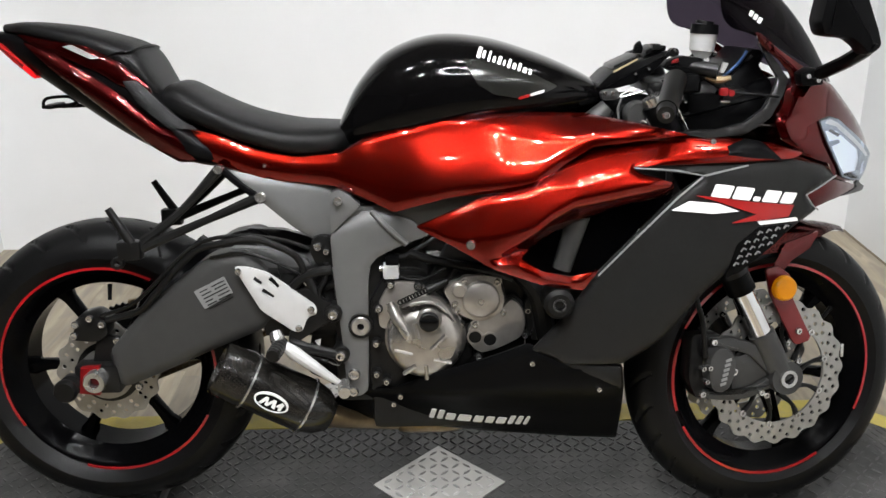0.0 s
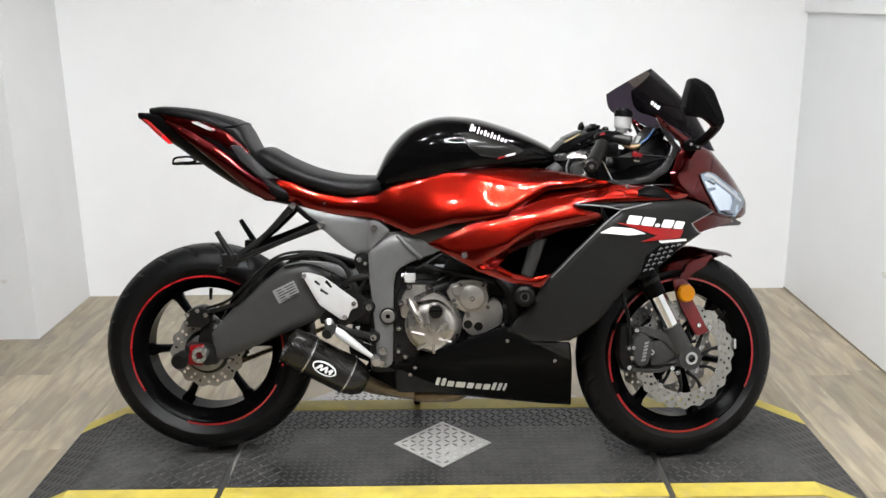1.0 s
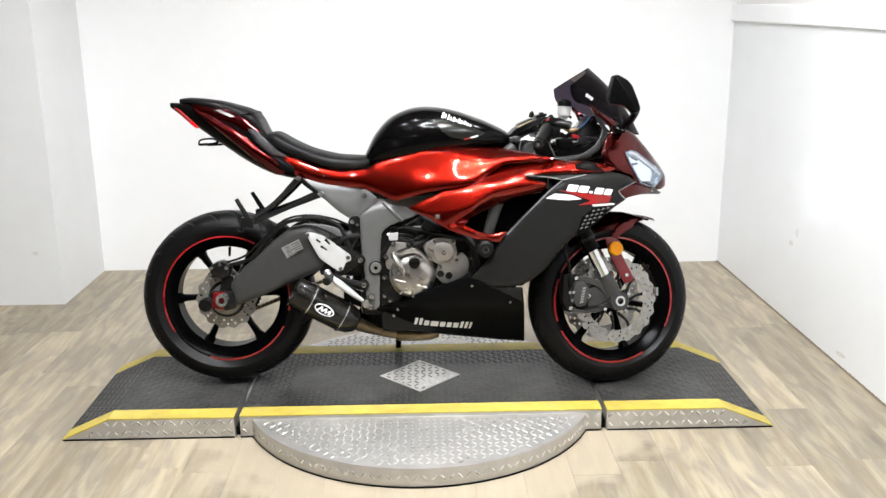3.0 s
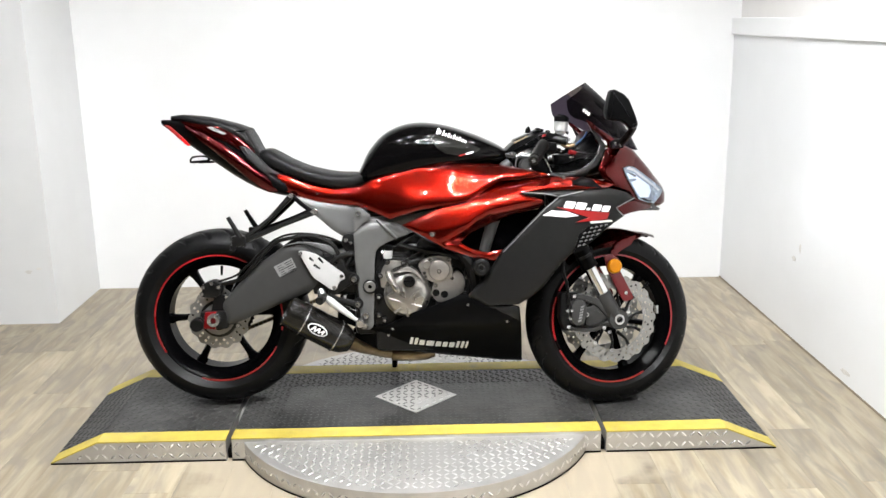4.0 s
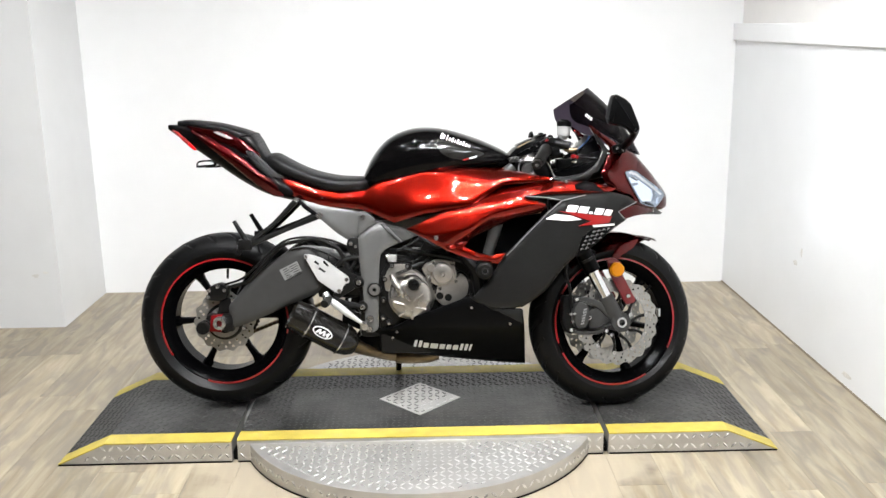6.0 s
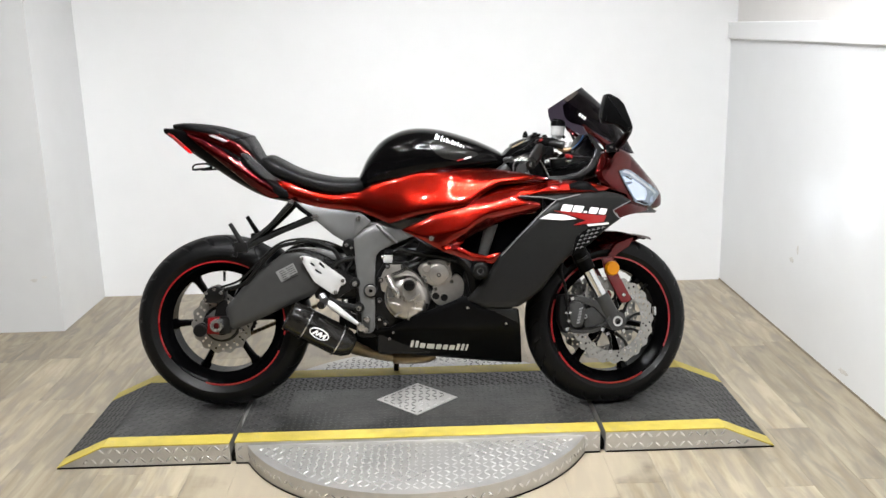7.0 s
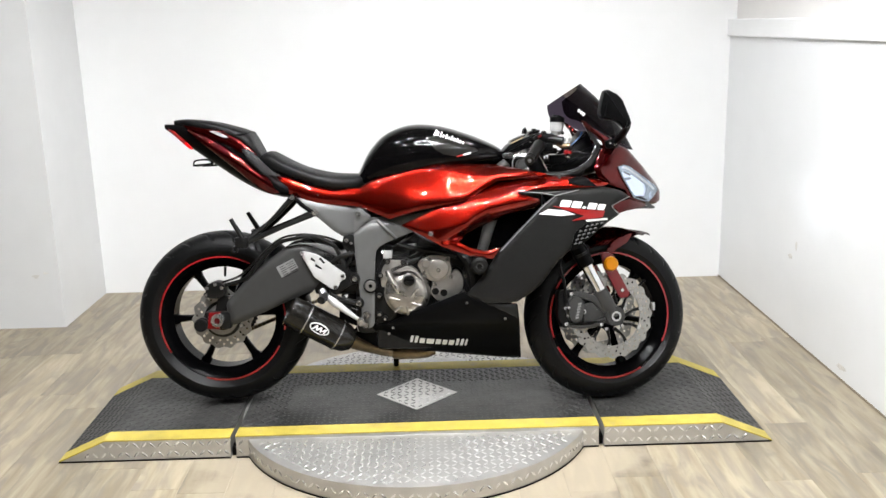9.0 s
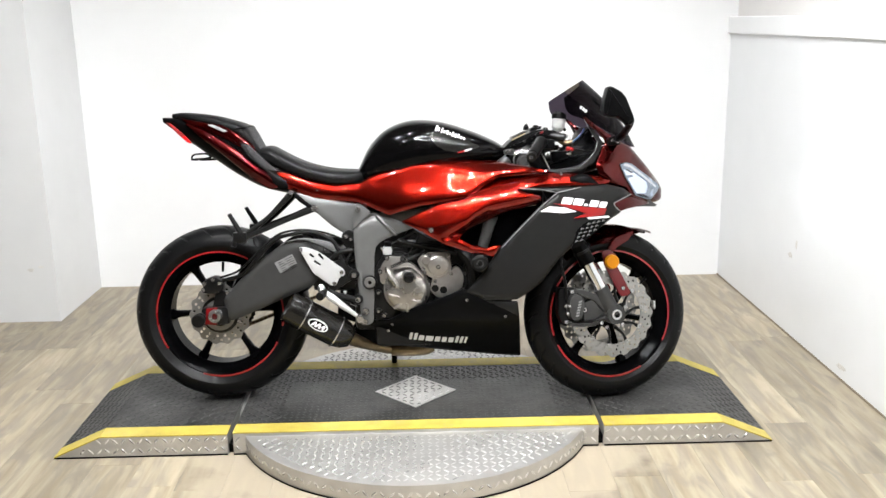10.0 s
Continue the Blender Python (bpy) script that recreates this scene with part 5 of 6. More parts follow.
# fork, mudguard, brakes
RAKE = Vector((-.128, 0, .255)).normalized()
fork = sub("front_fork")
fork.matrix_local = STEER
for s in (-1, 1):
    a = Vector((FX - .017, s * .096, FZ + .02))
    b = a + RAKE * 0.62
    st = lambda t: a + RAKE * t
    part("fork_leg", rod(st(-.02), st(.085), .028, .0265, n=24), M_SWING, fork, "dark grey fork bottom")
    part("axle_clamp", turned([(.016, -.022), (.034, -.022), (.034, .022), (.016, .022)], n=28, centre=(FX - .007, s * .098, FZ + .003)), M_SWING, fork)
    part("stanchion", rod(st(.08), st(.19), .0215, n=24), M_CHROME, fork, "chrome fork stanchion")
    part("dust_seal", rod(st(.185), st(.215), .029, .027, n=24), M_BLACK, fork)
    part("outer_tube", rod(st(.21), st(.60), .028, .027, n=24), M_BLACK, fork)
    part("seal_band", rod(st(.225), st(.235), .030, n=24), M_DARKMETAL, fork)
    part("fork_cap", rod(st(.60), st(.615), .022, n=20), M_BOLT, fork)
    o = s * .086
    part("front_caliper", prism(rounded([(.503, .350), (.514, .366), (.529, .371), (.550, .362), (.560, .338), (.557, .312), (.546, .285), (.528, .276), (.508, .284), (.500, .315)], .010), min(o, s * .122), max(o, s * .122), "y", .007), M_SWING, fork, "dark grey radial brake caliper")
    part("caliper_inner", prism(rounded([(.478, .392), (.535, .392), (.575, .36), (.58, .29), (.55, .262), (.49, .258), (.472, .30)], .012), min(s * .05, s * .090), max(s * .05, s * .090), "y", .006), M_DARKMETAL, fork)
    part("caliper_arm", prism(rounded([(.512, .384), (.558, .384), (.606, .368), (.655, .320), (.655, .305), (.637, .303), (.597, .345), (.563, .357), (.520, .362)], .008), min(s * .078, s * .106), max(s * .078, s * .106), "y", .005), M_SWING, fork)
    part("caliper_web", prism(rounded([(.565, .338), (.600, .348), (.653, .302), (.600, .276), (.562, .274)], .006), min(s * .078, s * .098), max(s * .078, s * .098), "y", .003), M_SWING, fork)
    part("caliper_arm", prism(rounded([(.500, .280), (.534, .273), (.579, .270), (.648, .293), (.664, .277), (.596, .254), (.551, .254), (.502, .262)], .008), min(s * .078, s * .106), max(s * .078, s * .106), "y", .005), M_SWING, fork)
    for x, z in ((.516, .379), (.493, .275), (.622, .266), (.63, .345)):
        bolt(x, s * .107, z, .0075, fork)
    for x, z in ((.486, .332), (.500, .332), (.494, .305)):
        bolt(x, s * .116, z, .0058, fork, h=.012)
    part("bleed_ring", turned([(.004, -.0015), (.0072, -.0015), (.0072, .0015), (.004, .0015)], n=16, centre=(.562, s * .108, .314)), M_BOLT, fork)
    if s < 0:
        for k in range(6):
            z0 = .292 + .0095 * k
            part("caliper_mark", prism([(.524 + k * .0022, z0), (.536 + k * .0022, z0 + .003), (.536 + k * .0022, z0 + .0085), (.524 + k * .0022, z0 + .0055)], -.1235, -.1215, "y"), M_GREYDECAL, fork, smooth=False)
    part("brake_hose", tube([(.500, s * .105, .350), (.491, s * .108, .424), (.480, s * .105, .480), (.51, s * .10, .56), (.56, s * .08, .66)], .0055), M_RUBBER, fork)
    part("mudguard_stay", prism(rounded([(.638, .512), (.664, .518), (.694, .498), (.690, .470), (.744, .366), (.738, .356), (.710, .350), (.700, .362), (.648, .462)], .006), s * .085 - .004, s * .085 + .004, "y", .003), M_STAYRED, fork, "dark red mudguard stay")
    bolt(.713, s * .090, .381, .0075, fork)
part("reflector", turned([(0, -.118), (.020, -.118), (.024, -.115), (.026, -.105), (0, -.105)], n=32, centre=(.667, 0, .476)), M_AMBER, fork, "round amber side reflector")
part("reflector", turned([(0, .118), (.020, .118), (.024, .115), (.026, .105), (0, .105)], n=32, centre=(.667, 0, .476)), M_AMBER, fork, "round amber side reflector")
part("lower_yoke", box(.50, .60, -.13, .13, .60, .64, .012), M_DARKMETAL, fork)
bm = bmesh.new()
rows = []
for k in range(25):
    t = k / 24
    a = radians(58 + 72 * t)
    half = .052 + .016 * math.sin(math.pi * min(1, t * 1.25)) if t < 0.8 else .060
    drop = .055 * min(1, max(0, (t - .1) / .3))
    tip = .020 * max(0, 1 - t / .2)
    row = []
    for j in range(11):
        f = j / 5 - 1
        rr = .318 + tip - .012 * f * f - drop * max(0, abs(f) - .72) / .28
        row.append(bm.verts.new((FX + rr * math.cos(a), f * half * (0.55 + .45 * min(1, t / .15)), FZ + rr * math.sin(a))))
    rows.append(row)
for p, q in zip(rows, rows[1:]):
    for j in range(10):
        bm.faces.new((p[j], p[j + 1], q[j + 1], q[j]))
bmesh.ops.solidify(bm, geom=bm.faces[:], thickness=0.004)
part("front_mudguard", bm, M_TAILRED, bike, "dark red front mudguard", sharp=40).matrix_local = STEER

side = sheet("mudguard_side", [(.655, .495), (.664, .525), (.690, .560), (.770, .580), (.745, .548), (.70, .525), (.668, .488)], lambda x, z: -.083 + .25 * max(0, z - .53), M_TAILRED, bike, thick=.004, roll=.003, corner=.004)
for o in bpy.data.objects:
    if o.name.startswith("mudguard_side"):
        o.matrix_local = STEER

# tank, seats, tail
TANK = [(-.196, .79, .815, .06, .80), (-.186, .78, .838, .085, .805), (-.156, .77, .895, .115, .82), (-.104, .775, .950, .143, .845), (-.037, .785, .980, .163, .862), (.03, .80, .987, .172, .872), (.11, .81, .976, .172, .878),
        (.192, .82, .950, .164, .880), (.25, .83, .926, .148, .878), (.30, .84, .900, .122, .870), (.335, .85, .872, .085, .862)]
tank = hull("fuel_tank", TANK, M_TANK, bike, power=2.7, label="glossy black metallic fuel tank")
hull("rider_seat", [(-.548, .862, .875, .05, .868), (-.53, .845, .898, .085, .868), (-.50, .832, .906, .102, .862), (-.465, .822, .888, .112, .85), (-.43, .808, .868, .120, .838), (-.37, .786, .842, .130, .815), (-.29, .763, .823, .134, .795), (-.22, .756, .818, .122, .79), (-.178, .765, .817, .095, .793), (-.160, .78, .808, .06, .795)],
     M_SEAT, bike, power=3.0, label="black vinyl rider seat")
hull("passenger_seat", [(-.84, 1.006, 1.023, .025, 1.012), (-.79, .998, 1.026, .06, 1.010), (-.70, .978, 1.016, .085, .992), (-.63, .952, .998, .098, .970), (-.59, .925, .985, .102, .95), (-.565, .90, .968, .10, .93), (-.545, .88, .930, .093, .905), (-.525, .868, .892, .075, .88)],
     M_SEAT, bike, power=3.0, label="black vinyl passenger seat")
part("seat_strap", tube([(-.625, -.098, .958), (-.60, -.101, .966), (-.578, -.098, .968), (-.572, -.06, .973), (-.57, 0, .976), (-.572, .06, .973), (-.578, .098, .968), (-.60, .101, .966)], .003), M_BLACK, bike)
tail = hull("tail_cowl", [(-.875, .992, 1.010, .02, 1.002), (-.80, .935, 1.006, .06, .985), (-.72, .878, .992, .088, .955), (-.62, .808, .960, .105, .90), (-.54, .764, .905, .112, .85), (-.48, .746, .84, .115, .79), (-.42, .736, .80, .11, .77), (-.30, .725, .76, .10, .742)],
            M_BLACK, bike, power=2.6, label="black plastic tail unit")


def tail_y(x, z):
    hw = smooth_interp(x, (-.87, -.80, -.72, -.62, -.54, -.45), (.03, .070, .098, .115, .122, .125))
    lo = smooth_interp(x, (-.82, -.744, -.664, -.574, -.48), (.985, .921, .865, .798, .741))
    hi = smooth_interp(x, (-.82, -.70, -.60, -.54, -.48), (1.01, .990, .960, .90, .83))
    t = (z - lo) / max(hi - lo, .02)
    return -hw * (1 - 0.25 * max(0, t - 0.55) ** 1.0 - 0.35 * max(0, 0.3 - t))


sheet("tail_panel", [(-.800, 1.004), (-.715, .988), (-.658, .980), (-.591, .946), (-.545, .904), (-.538, .885), (-.56, .895), (-.60, .908), (-.631, .929), (-.716, .966), (-.775, .988)],
      tail_y, M_TAILRED, tail, grid=.007, roll=0.003, rad=0.007, corner=0.006, label="dark red tail side panel")
sheet("tail_blade", [(-.784, .989), (-.734, .945), (-.632, .862), (-.557, .798), (-.50, .757), (-.45, .757), (-.40, .765), (-.44, .800), (-.526, .827), (-.592, .886), (-.648, .925), (-.713, .964), (-.77, .985)],
      lambda x, z: tail_y(x, z) - .006 + .30 * max(0.0, x + .54) + .35 * max(0.0, z - float(np.interp(x, (-.78, -.632, -.48), (.985, .893, .79)))), M_TAILRED, tail, grid=.007, roll=0.003, rad=0.007, corner=0.006, label="dark red tail lower blade")
sheet("tail_infill", [(-.592, .915), (-.566, .916), (-.534, .884), (-.487, .838), (-.455, .820), (-.512, .826), (-.563, .871)], raised(tail_y, .004), M_SEAT, tail, roll=0.003, corner=0.006, label="matt black tail infill panel")
sheet("sticker", [(-.702, .980), (-.685, .983), (-.632, .958), (-.648, .956)], raised(tail_y, .004), M_GREYDECAL, tail, thick=.003, roll=0, corner=.002, both=False)
part("tail_light", prism(rounded([(-.855, .992), (-.815, .950), (-.782, .920), (-.773, .926), (-.80, .954), (-.838, .986)], .003), -.055, .055, "y", .003), M_REDDECAL, tail, "dark red tail light lens")
part("lit_lamp", prism(rounded([(-.799, .940), (-.787, .926), (-.777, .918), (-.774, .924), (-.785, .938), (-.795, .946)], .003), -.0575, .0575, "y", .002), M_TAILGLOW, tail, "lit red tail lamp")
part("plate_bracket", tube([(-.70, -.03, .885), (-.715, -.035, .868), (-.755, -.035, .863)], .004), M_BLACK, tail)
part("plate_bracket", tube([(-.675, .0, .87), (-.70, .0, .862), (-.755, .0, .860)], .004), M_BLACK, tail)
part("plate_bracket", tube([(-.735, -.035, .866), (-.763, -.036, .861), (-.776, -.036, .865), (-.768, -.036, .879), (-.728, -.035, .882), (-.714, -.03, .874)], .0032), M_BLACK, tail)
part("plate_lamp", box(-.779, -.762, -.040, .040, .859, .866, .002), M_BLACK, tail)



def tank_y(x, z):
    """Near side of the tank shell."""
    xs = [q[0] for q in TANK]
    top, hw, zw = (smooth_interp(x, xs, [q[k] for q in TANK]) for k in (2, 3, 4))
    t = min(.98, max(0.0, (z - zw) / (top - zw)))
    return -hw * (1 - t ** 2.7) ** (1 / 2.7)


decal_kw = dict(thick=.003, roll=0, corner=.004, grid=.012, both=True)
sheet("tank_inlay", [(.050, .946), (.075, .900), (.105, .880), (.15, .872), (.20, .880), (.225, .892), (.18, .915), (.12, .938)], raised(tank_y, .0015), M_INLAY, tank, **decal_kw)
for x, z, wd, h in ((.074, .947, .014, .019), (.084, .946, .010, .013), (.094, .940, .008, .018), (.103, .9385, .010, .010), (.112, .9345, .012, .014), (.122, .932, .008, .009), (.130, .928, .010, .015), (.139, .9255, .012, .010), (.149, .922, .010, .013), (.158, .9185, .014, .009), (.169, .915, .010, .008)):
    sheet("tank_script", [(x, z), (x + .5 * wd, z - .15 * wd), (x + .5 * wd + .4 * h, z - .15 * wd + h), (x + .4 * h, z + h)], raised(tank_y, .003), M_WHITE, tank, thick=.002, roll=0, corner=.002, grid=.012, both=True, label="white flowing script mark")
sheet("tank_mark", [(.150, .874), (.172, .880), (.172, .875), (.150, .869)], raised(tank_y, .003), M_REDDECAL, tank, **decal_kw)
sheet("tank_mark", [(.172, .880), (.200, .887), (.198, .881), (.172, .875)], raised(tank_y, .003), M_WHITE, tank, **decal_kw)

# flank bodywork
red = sheet("side_cover", [(-.525, .815), (-.481, .820), (-.427, .810), (-.352, .780), (-.276, .764), (-.188, .772), (-.144, .798), (-.079, .818), (-.004, .838), (.059, .842), (.163, .846), (.278, .842), (.361, .828), (.451, .807),
                            (.281, .789), (.229, .759), (.177, .720), (.126, .711), (.024, .700), (-.05, .678), (-.085, .666), (-.146, .692), (-.201, .711), (-.30, .719), (-.355, .727), (-.441, .760), (-.515, .804)],
            cover_y, M_RED, bike, roll=0.007, rad=0.022, corner=0.006, grid=0.008, label="candy red side cover below the tank")
bolt(-.33, -.137, .752, .004, red)


CRX = (.05, .083, .125, .166, .207, .248, .329, .38, .43)
CRZ = (.565, .589, .616, .643, .673, .695, .712, .722, .735)


def blade_y(x, z):
    """The blade leans in above its crest, folds under below its crease, and comes out again along the lower strip."""
    crest = float(np.interp(x, (.05, .117, .166, .247, .344, .45, .66), (.700, .711, .722, .726, .751, .775, .785)))
    fold = float(np.interp(x, CRX, CRZ))
    strip = float(np.interp(x, (.05, .084, .151, .19, .30), (.585, .587, .592, .600, .600)))
    y = flank(x, z) - .010 + .95 * max(0.0, z - crest) - .30 * max(0.0, min(crest - z, crest - fold, .07))
    k = min(1.0, max(0.0, (z - strip + .004) / .014))
    d = fold - z
    return y + k * min(.06, .5 * (d + math.hypot(d, .010)))


blade = sheet("side_fairing_blade", [(-.045, .648), (.074, .702), (.166, .721), (.222, .759), (.283, .793), (.451, .808), (.54, .797), (.60, .789), (.655, .772), (.634, .763), (.55, .760), (.479, .759), (.347, .755), (.357, .744), (.418, .726), (.424, .708), (.409, .696), (.328, .677), (.257, .649), (.206, .629), (.145, .592), (.186, .570), (.238, .557), (.287, .569), (.259, .531), (.187, .544), (.094, .576), (.022, .617)],
              blade_y, M_RED, bike, grid=0.0062, roll=0.005, rad=0.012, corner=0.006, label="candy red side fairing blade")
bolt(.055, blade_y(.055, .621) - .001, .621, .009, blade, both=True)
bolt(.487, -.258, .797, .006, blade, both=True)
sheet("duct_liner", [(.14, .585), (.21, .625), (.30, .665), (.43, .71), (.44, .69), (.30, .55), (.26, .52), (.17, .55)], raised(flank, -.07), M_BLACKGLOSS, bike, roll=0, corner=0.01, label="black air duct liner")
part("duct_vane", rod((.262, -.205, .665), (.228, -.21, .555), .022, .018), M_SWING, bike)


def dark_y(x, z):
    return flank(x, z) - .006 - .008 * math.exp(-((x - .46 + (z - .55) * -0.9) / .09) ** 2)


fair = sheet("side_fairing", [(.347, .752), (.479, .757), (.56, .760), (.634, .762), (.698, .746), (.732, .721), (.70, .710), (.664, .695), (.676, .680), (.690, .666), (.651, .643), (.62, .619), (.538, .569), (.479, .516), (.421, .438), (.385, .408), (.339, .380), (.232, .379), (.168, .407), (.229, .476), (.280, .553), (.350, .626), (.429, .705), (.474, .735)],
             dark_y, M_CHARCOAL, bike, roll=0.008, rad=0.014, corner=0.006, label="matt charcoal side fairing")
def belly_y(x, z):
    """Flat upper facet over a tucked-in lower one, with a soft swage above the lettering."""
    swage = .297 + .10 * (x + .10)
    return flank(x, z) - .006 * math.exp(-((z - swage) / .016) ** 2) * max(0.0, min(1, (.17 - x) / .08))


belly = sheet("belly_pan", [(-.254, .216), (-.213, .268), (-.164, .298), (-.095, .303), (-.026, .344), (.072, .382), (.162, .419), (.20, .40), (.232, .379), (.342, .372), (.350, .30), (.365, .148), (.28, .156), (.195, .168), (.017, .190), (-.148, .204), (-.244, .214)],
              belly_y, M_BLACK, bike, roll=0.006, rad=0.014, corner=0.006, label="satin black belly pan")
part("belly_floor", prism([(-.10, .196), (.017, .187), (.36, .150), (.36, .17), (.017, .205), (-.10, .215)], -.095, .095, "y"), M_BLACK, belly)
bolt(.170, -.243, .380, .006, belly, both=True)
bolt(.300, -.234, .320, .006, belly, both=True)
bolt(-.085, -.172, .288, .006, belly)
bolt(-.10, -.150, .262, .006, belly)
sheet("fairing_scoop", [(.185, .402), (.232, .377), (.338, .370), (.343, .318), (.298, .343), (.24, .372)], raised(belly_y, .005), M_CHARCOAL, belly, roll=.006, corner=.006)


def decal(name, pts, mat, over, d=.0035, corner=0.002, host=fair, both=True):
    return sheet(name, pts, raised(over, d), mat, host, thick=0.003, roll=0, corner=corner, grid=0.02, both=both)


decal("white_stripe", [(.416, .676), (.447, .692), (.500, .687), (.536, .673), (.49, .669)], M_WHITE, dark_y)
decal("red_stripe", [(.460, .702), (.51, .697), (.563, .689), (.637, .681), (.628, .660), (.58, .656), (.523, .652), (.567, .667), (.503, .689)], M_REDDECAL, dark_y, .0045)
decal("white_stripe", [(.570, .654), (.644, .657), (.648, .651), (.575, .647)], M_WHITE, dark_y)
decal("grey_line", [(.347, .755), (.428, .748), (.472, .738), (.474, .7355), (.427, .7453), (.349, .7522)], M_GREYDECAL, dark_y)
decal("grey_line", [(.472, .738), (.51, .746), (.552, .755), (.5525, .7525), (.51, .7433), (.476, .7353)], M_GREYDECAL, dark_y)
decal("grey_line", [(.472, .734), (.429, .699), (.350, .620), (.288, .556), (.2862, .5575), (.3482, .6222), (.4272, .7012), (.470, .7358)], M_GREYDECAL, dark_y)
decal("grey_line", [(.730, .724), (.70, .713), (.662, .697), (.674, .680), (.690, .667), (.6878, .6655), (.6712, .6795), (.6592, .697), (.699, .7152), (.7285, .7262)], M_GREYDECAL, dark_y)


def mark(x, z, slope, widths, heights, gap, over, host, slant):
    """A row of plain white slanted blocks in place of a maker's mark."""
    for wd, h in zip(widths, heights):
        def at(a, q):
            return (x + a + slant * q, z + q + slope * a)
        decal("mark_block", [at(0, 0), at(wd, 0), at(wd, h), at(0, h)], M_WHITE, over, .0060, .003, host)
        x += wd + gap
        z += slope * (wd + gap)


mark(.484, .7005, -.115, (.033, .031, .012, .028, .024), (.0215, .021, .0075, .020, .019), .005, dark_y, fair, .45)
mark(-.030, .2285, -.085, (.010, .011, .018, .026, .018, .016, .018, .010, .010, .007), (.0275, .0275, .020, .020, .020, .020, .020, .0275, .0275, .0275), .006, belly_y, belly, .25)
# pierced vent at the lower edge of the fairing
vent = sheet("side_vent", [(.518, .548), (.535, .612), (.573, .643), (.640, .645), (.61, .612), (.545, .558)], raised(dark_y, .003), M_BLACK, bike, thick=.008, roll=.002, corner=.004, label="black pierced side vent")
for r in range(7):
    for c in range(7):
        x, z = .530 + c * .0165 + r * .006, .560 + r * .0135 + c * .003
        if within(x, z, [(.526, .560), (.540, .608), (.575, .638), (.630, .640), (.605, .614), (.546, .565)]):
            k = .0055
            decal("vent_cell", [(x - k, z - .001), (x - .001, z + k), (x + k, z + .003), (x + k * .8, z), (x + .001, z + .003), (x - k * .7, z - k * .5)], M_GREYDECAL, dark_y, .0042, 0, vent)

# nose
nose = sub("nose_cowl")
sheet("upper_cowl", [(.569, .984), (.583, .961), (.618, .935), (.642, .909), (.648, .889), (.633, .884), (.626, .859), (.607, .824), (.618, .795), (.657, .766), (.717, .746), (.730, .720), (.76, .706), (.802, .699), (.835, .71), (.866, .735), (.855, .755), (.814, .799), (.734, .884), (.700, .899), (.655, .928), (.612, .956), (.580, .981)],
      lambda x, z: flank(x, z) + .28 * max(0.0, z - .822 + .10 * (x - .72)) - .55 * max(0.0, z - .895), M_TAILRED, nose, grid=.008, roll=.006, rad=.016, corner=.005, label="dark red upper cowl")
sheet("cowl_wedge", [(.455, .788), (.514, .786), (.552, .797), (.580, .793), (.612, .762), (.56, .766), (.50, .775)], raised(blade_y, .005), M_BLACK, nose, thick=.010, roll=.005, rad=.012, corner=.004, label="matt black cowl wedge")
hull("nose_core", [(.645, .69, .875, .135, .79), (.67, .685, .885, .150, .79), (.72, .68, .885, .14, .77), (.78, .675, .852, .108, .75), (.83, .675, .805, .07, .735), (.866, .68, .762, .035, .72), (.884, .69, .732, .01, .71)], M_TAILRED, nose, power=2.3, label="dark red nose cone")
HEADLIGHT = [(.688, .826), (.711, .832), (.733, .826), (.766, .804), (.809, .777), (.853, .749), (.867, .736), (.847, .717), (.817, .697), (.787, .703), (.747, .717), (.734, .738), (.719, .762), (.705, .785), (.693, .811)]
hx, hz = .785, .757


def shrunk(k):
    return [(hx + (x - hx) * k, hz + (z - hz) * k) for x, z in HEADLIGHT]


sheet("headlight_lens", HEADLIGHT, raised(flank, .009), M_LENS, nose, thick=0, roll=.003, corner=.003, label="clear headlight lens")
sheet("headlight_rim", HEADLIGHT, raised(flank, .004), M_SWING, nose, thick=.004, roll=.0, corner=.003, holes=[shrunk(.97)[::-1]])
sheet("headlight_reflector", shrunk(.97), raised(flank, .0025), M_REFLECTOR, nose, thick=.002, roll=-.003, corner=.003, label="bluish-white headlight reflector")
sheet("headlight_lamp", [(.700, .807), (.728, .804), (.755, .786), (.795, .761), (.802, .742), (.793, .721), (.753, .724), (.738, .742), (.723, .766), (.708, .787)], raised(flank, .0045), M_HEADGLOW, nose, thick=.001, roll=0, corner=.003, label="lit white headlight")
sheet("position_light", [(.694, .822), (.712, .827), (.730, .820), (.762, .799), (.806, .770), (.847, .741), (.841, .737), (.799, .765), (.757, .792), (.728, .812)], raised(flank, .0050), M_WHITE, nose, thick=.0015, roll=0, corner=.001, label="white light strip")
for pts, mat in (([(.801, .759), (.841, .733), (.820, .711), (.802, .720), (.809, .738)], M_REFLECTOR), ([(.750, .721), (.774, .723), (.812, .706), (.803, .701)], M_CHROME),
                 ([(.713, .809), (.739, .797), (.733, .793), (.709, .805)], M_FRAME), ([(.708, .787), (.735, .788), (.739, .782), (.713, .777)], M_REFLECTOR)):
    sheet("headlight_facet", pts, raised(flank, .0058), mat, nose, thick=.0015, roll=.001, rad=.004, corner=.001)
sheet("chin", [(.657, .702), (.670, .706), (.738, .715), (.772, .702), (.805, .690), (.804, .682), (.756, .679), (.719, .676), (.689, .669)], flank, M_TAILRED, nose, thick=.014, roll=.004, rad=.010, corner=.003, label="dark red chin blade")
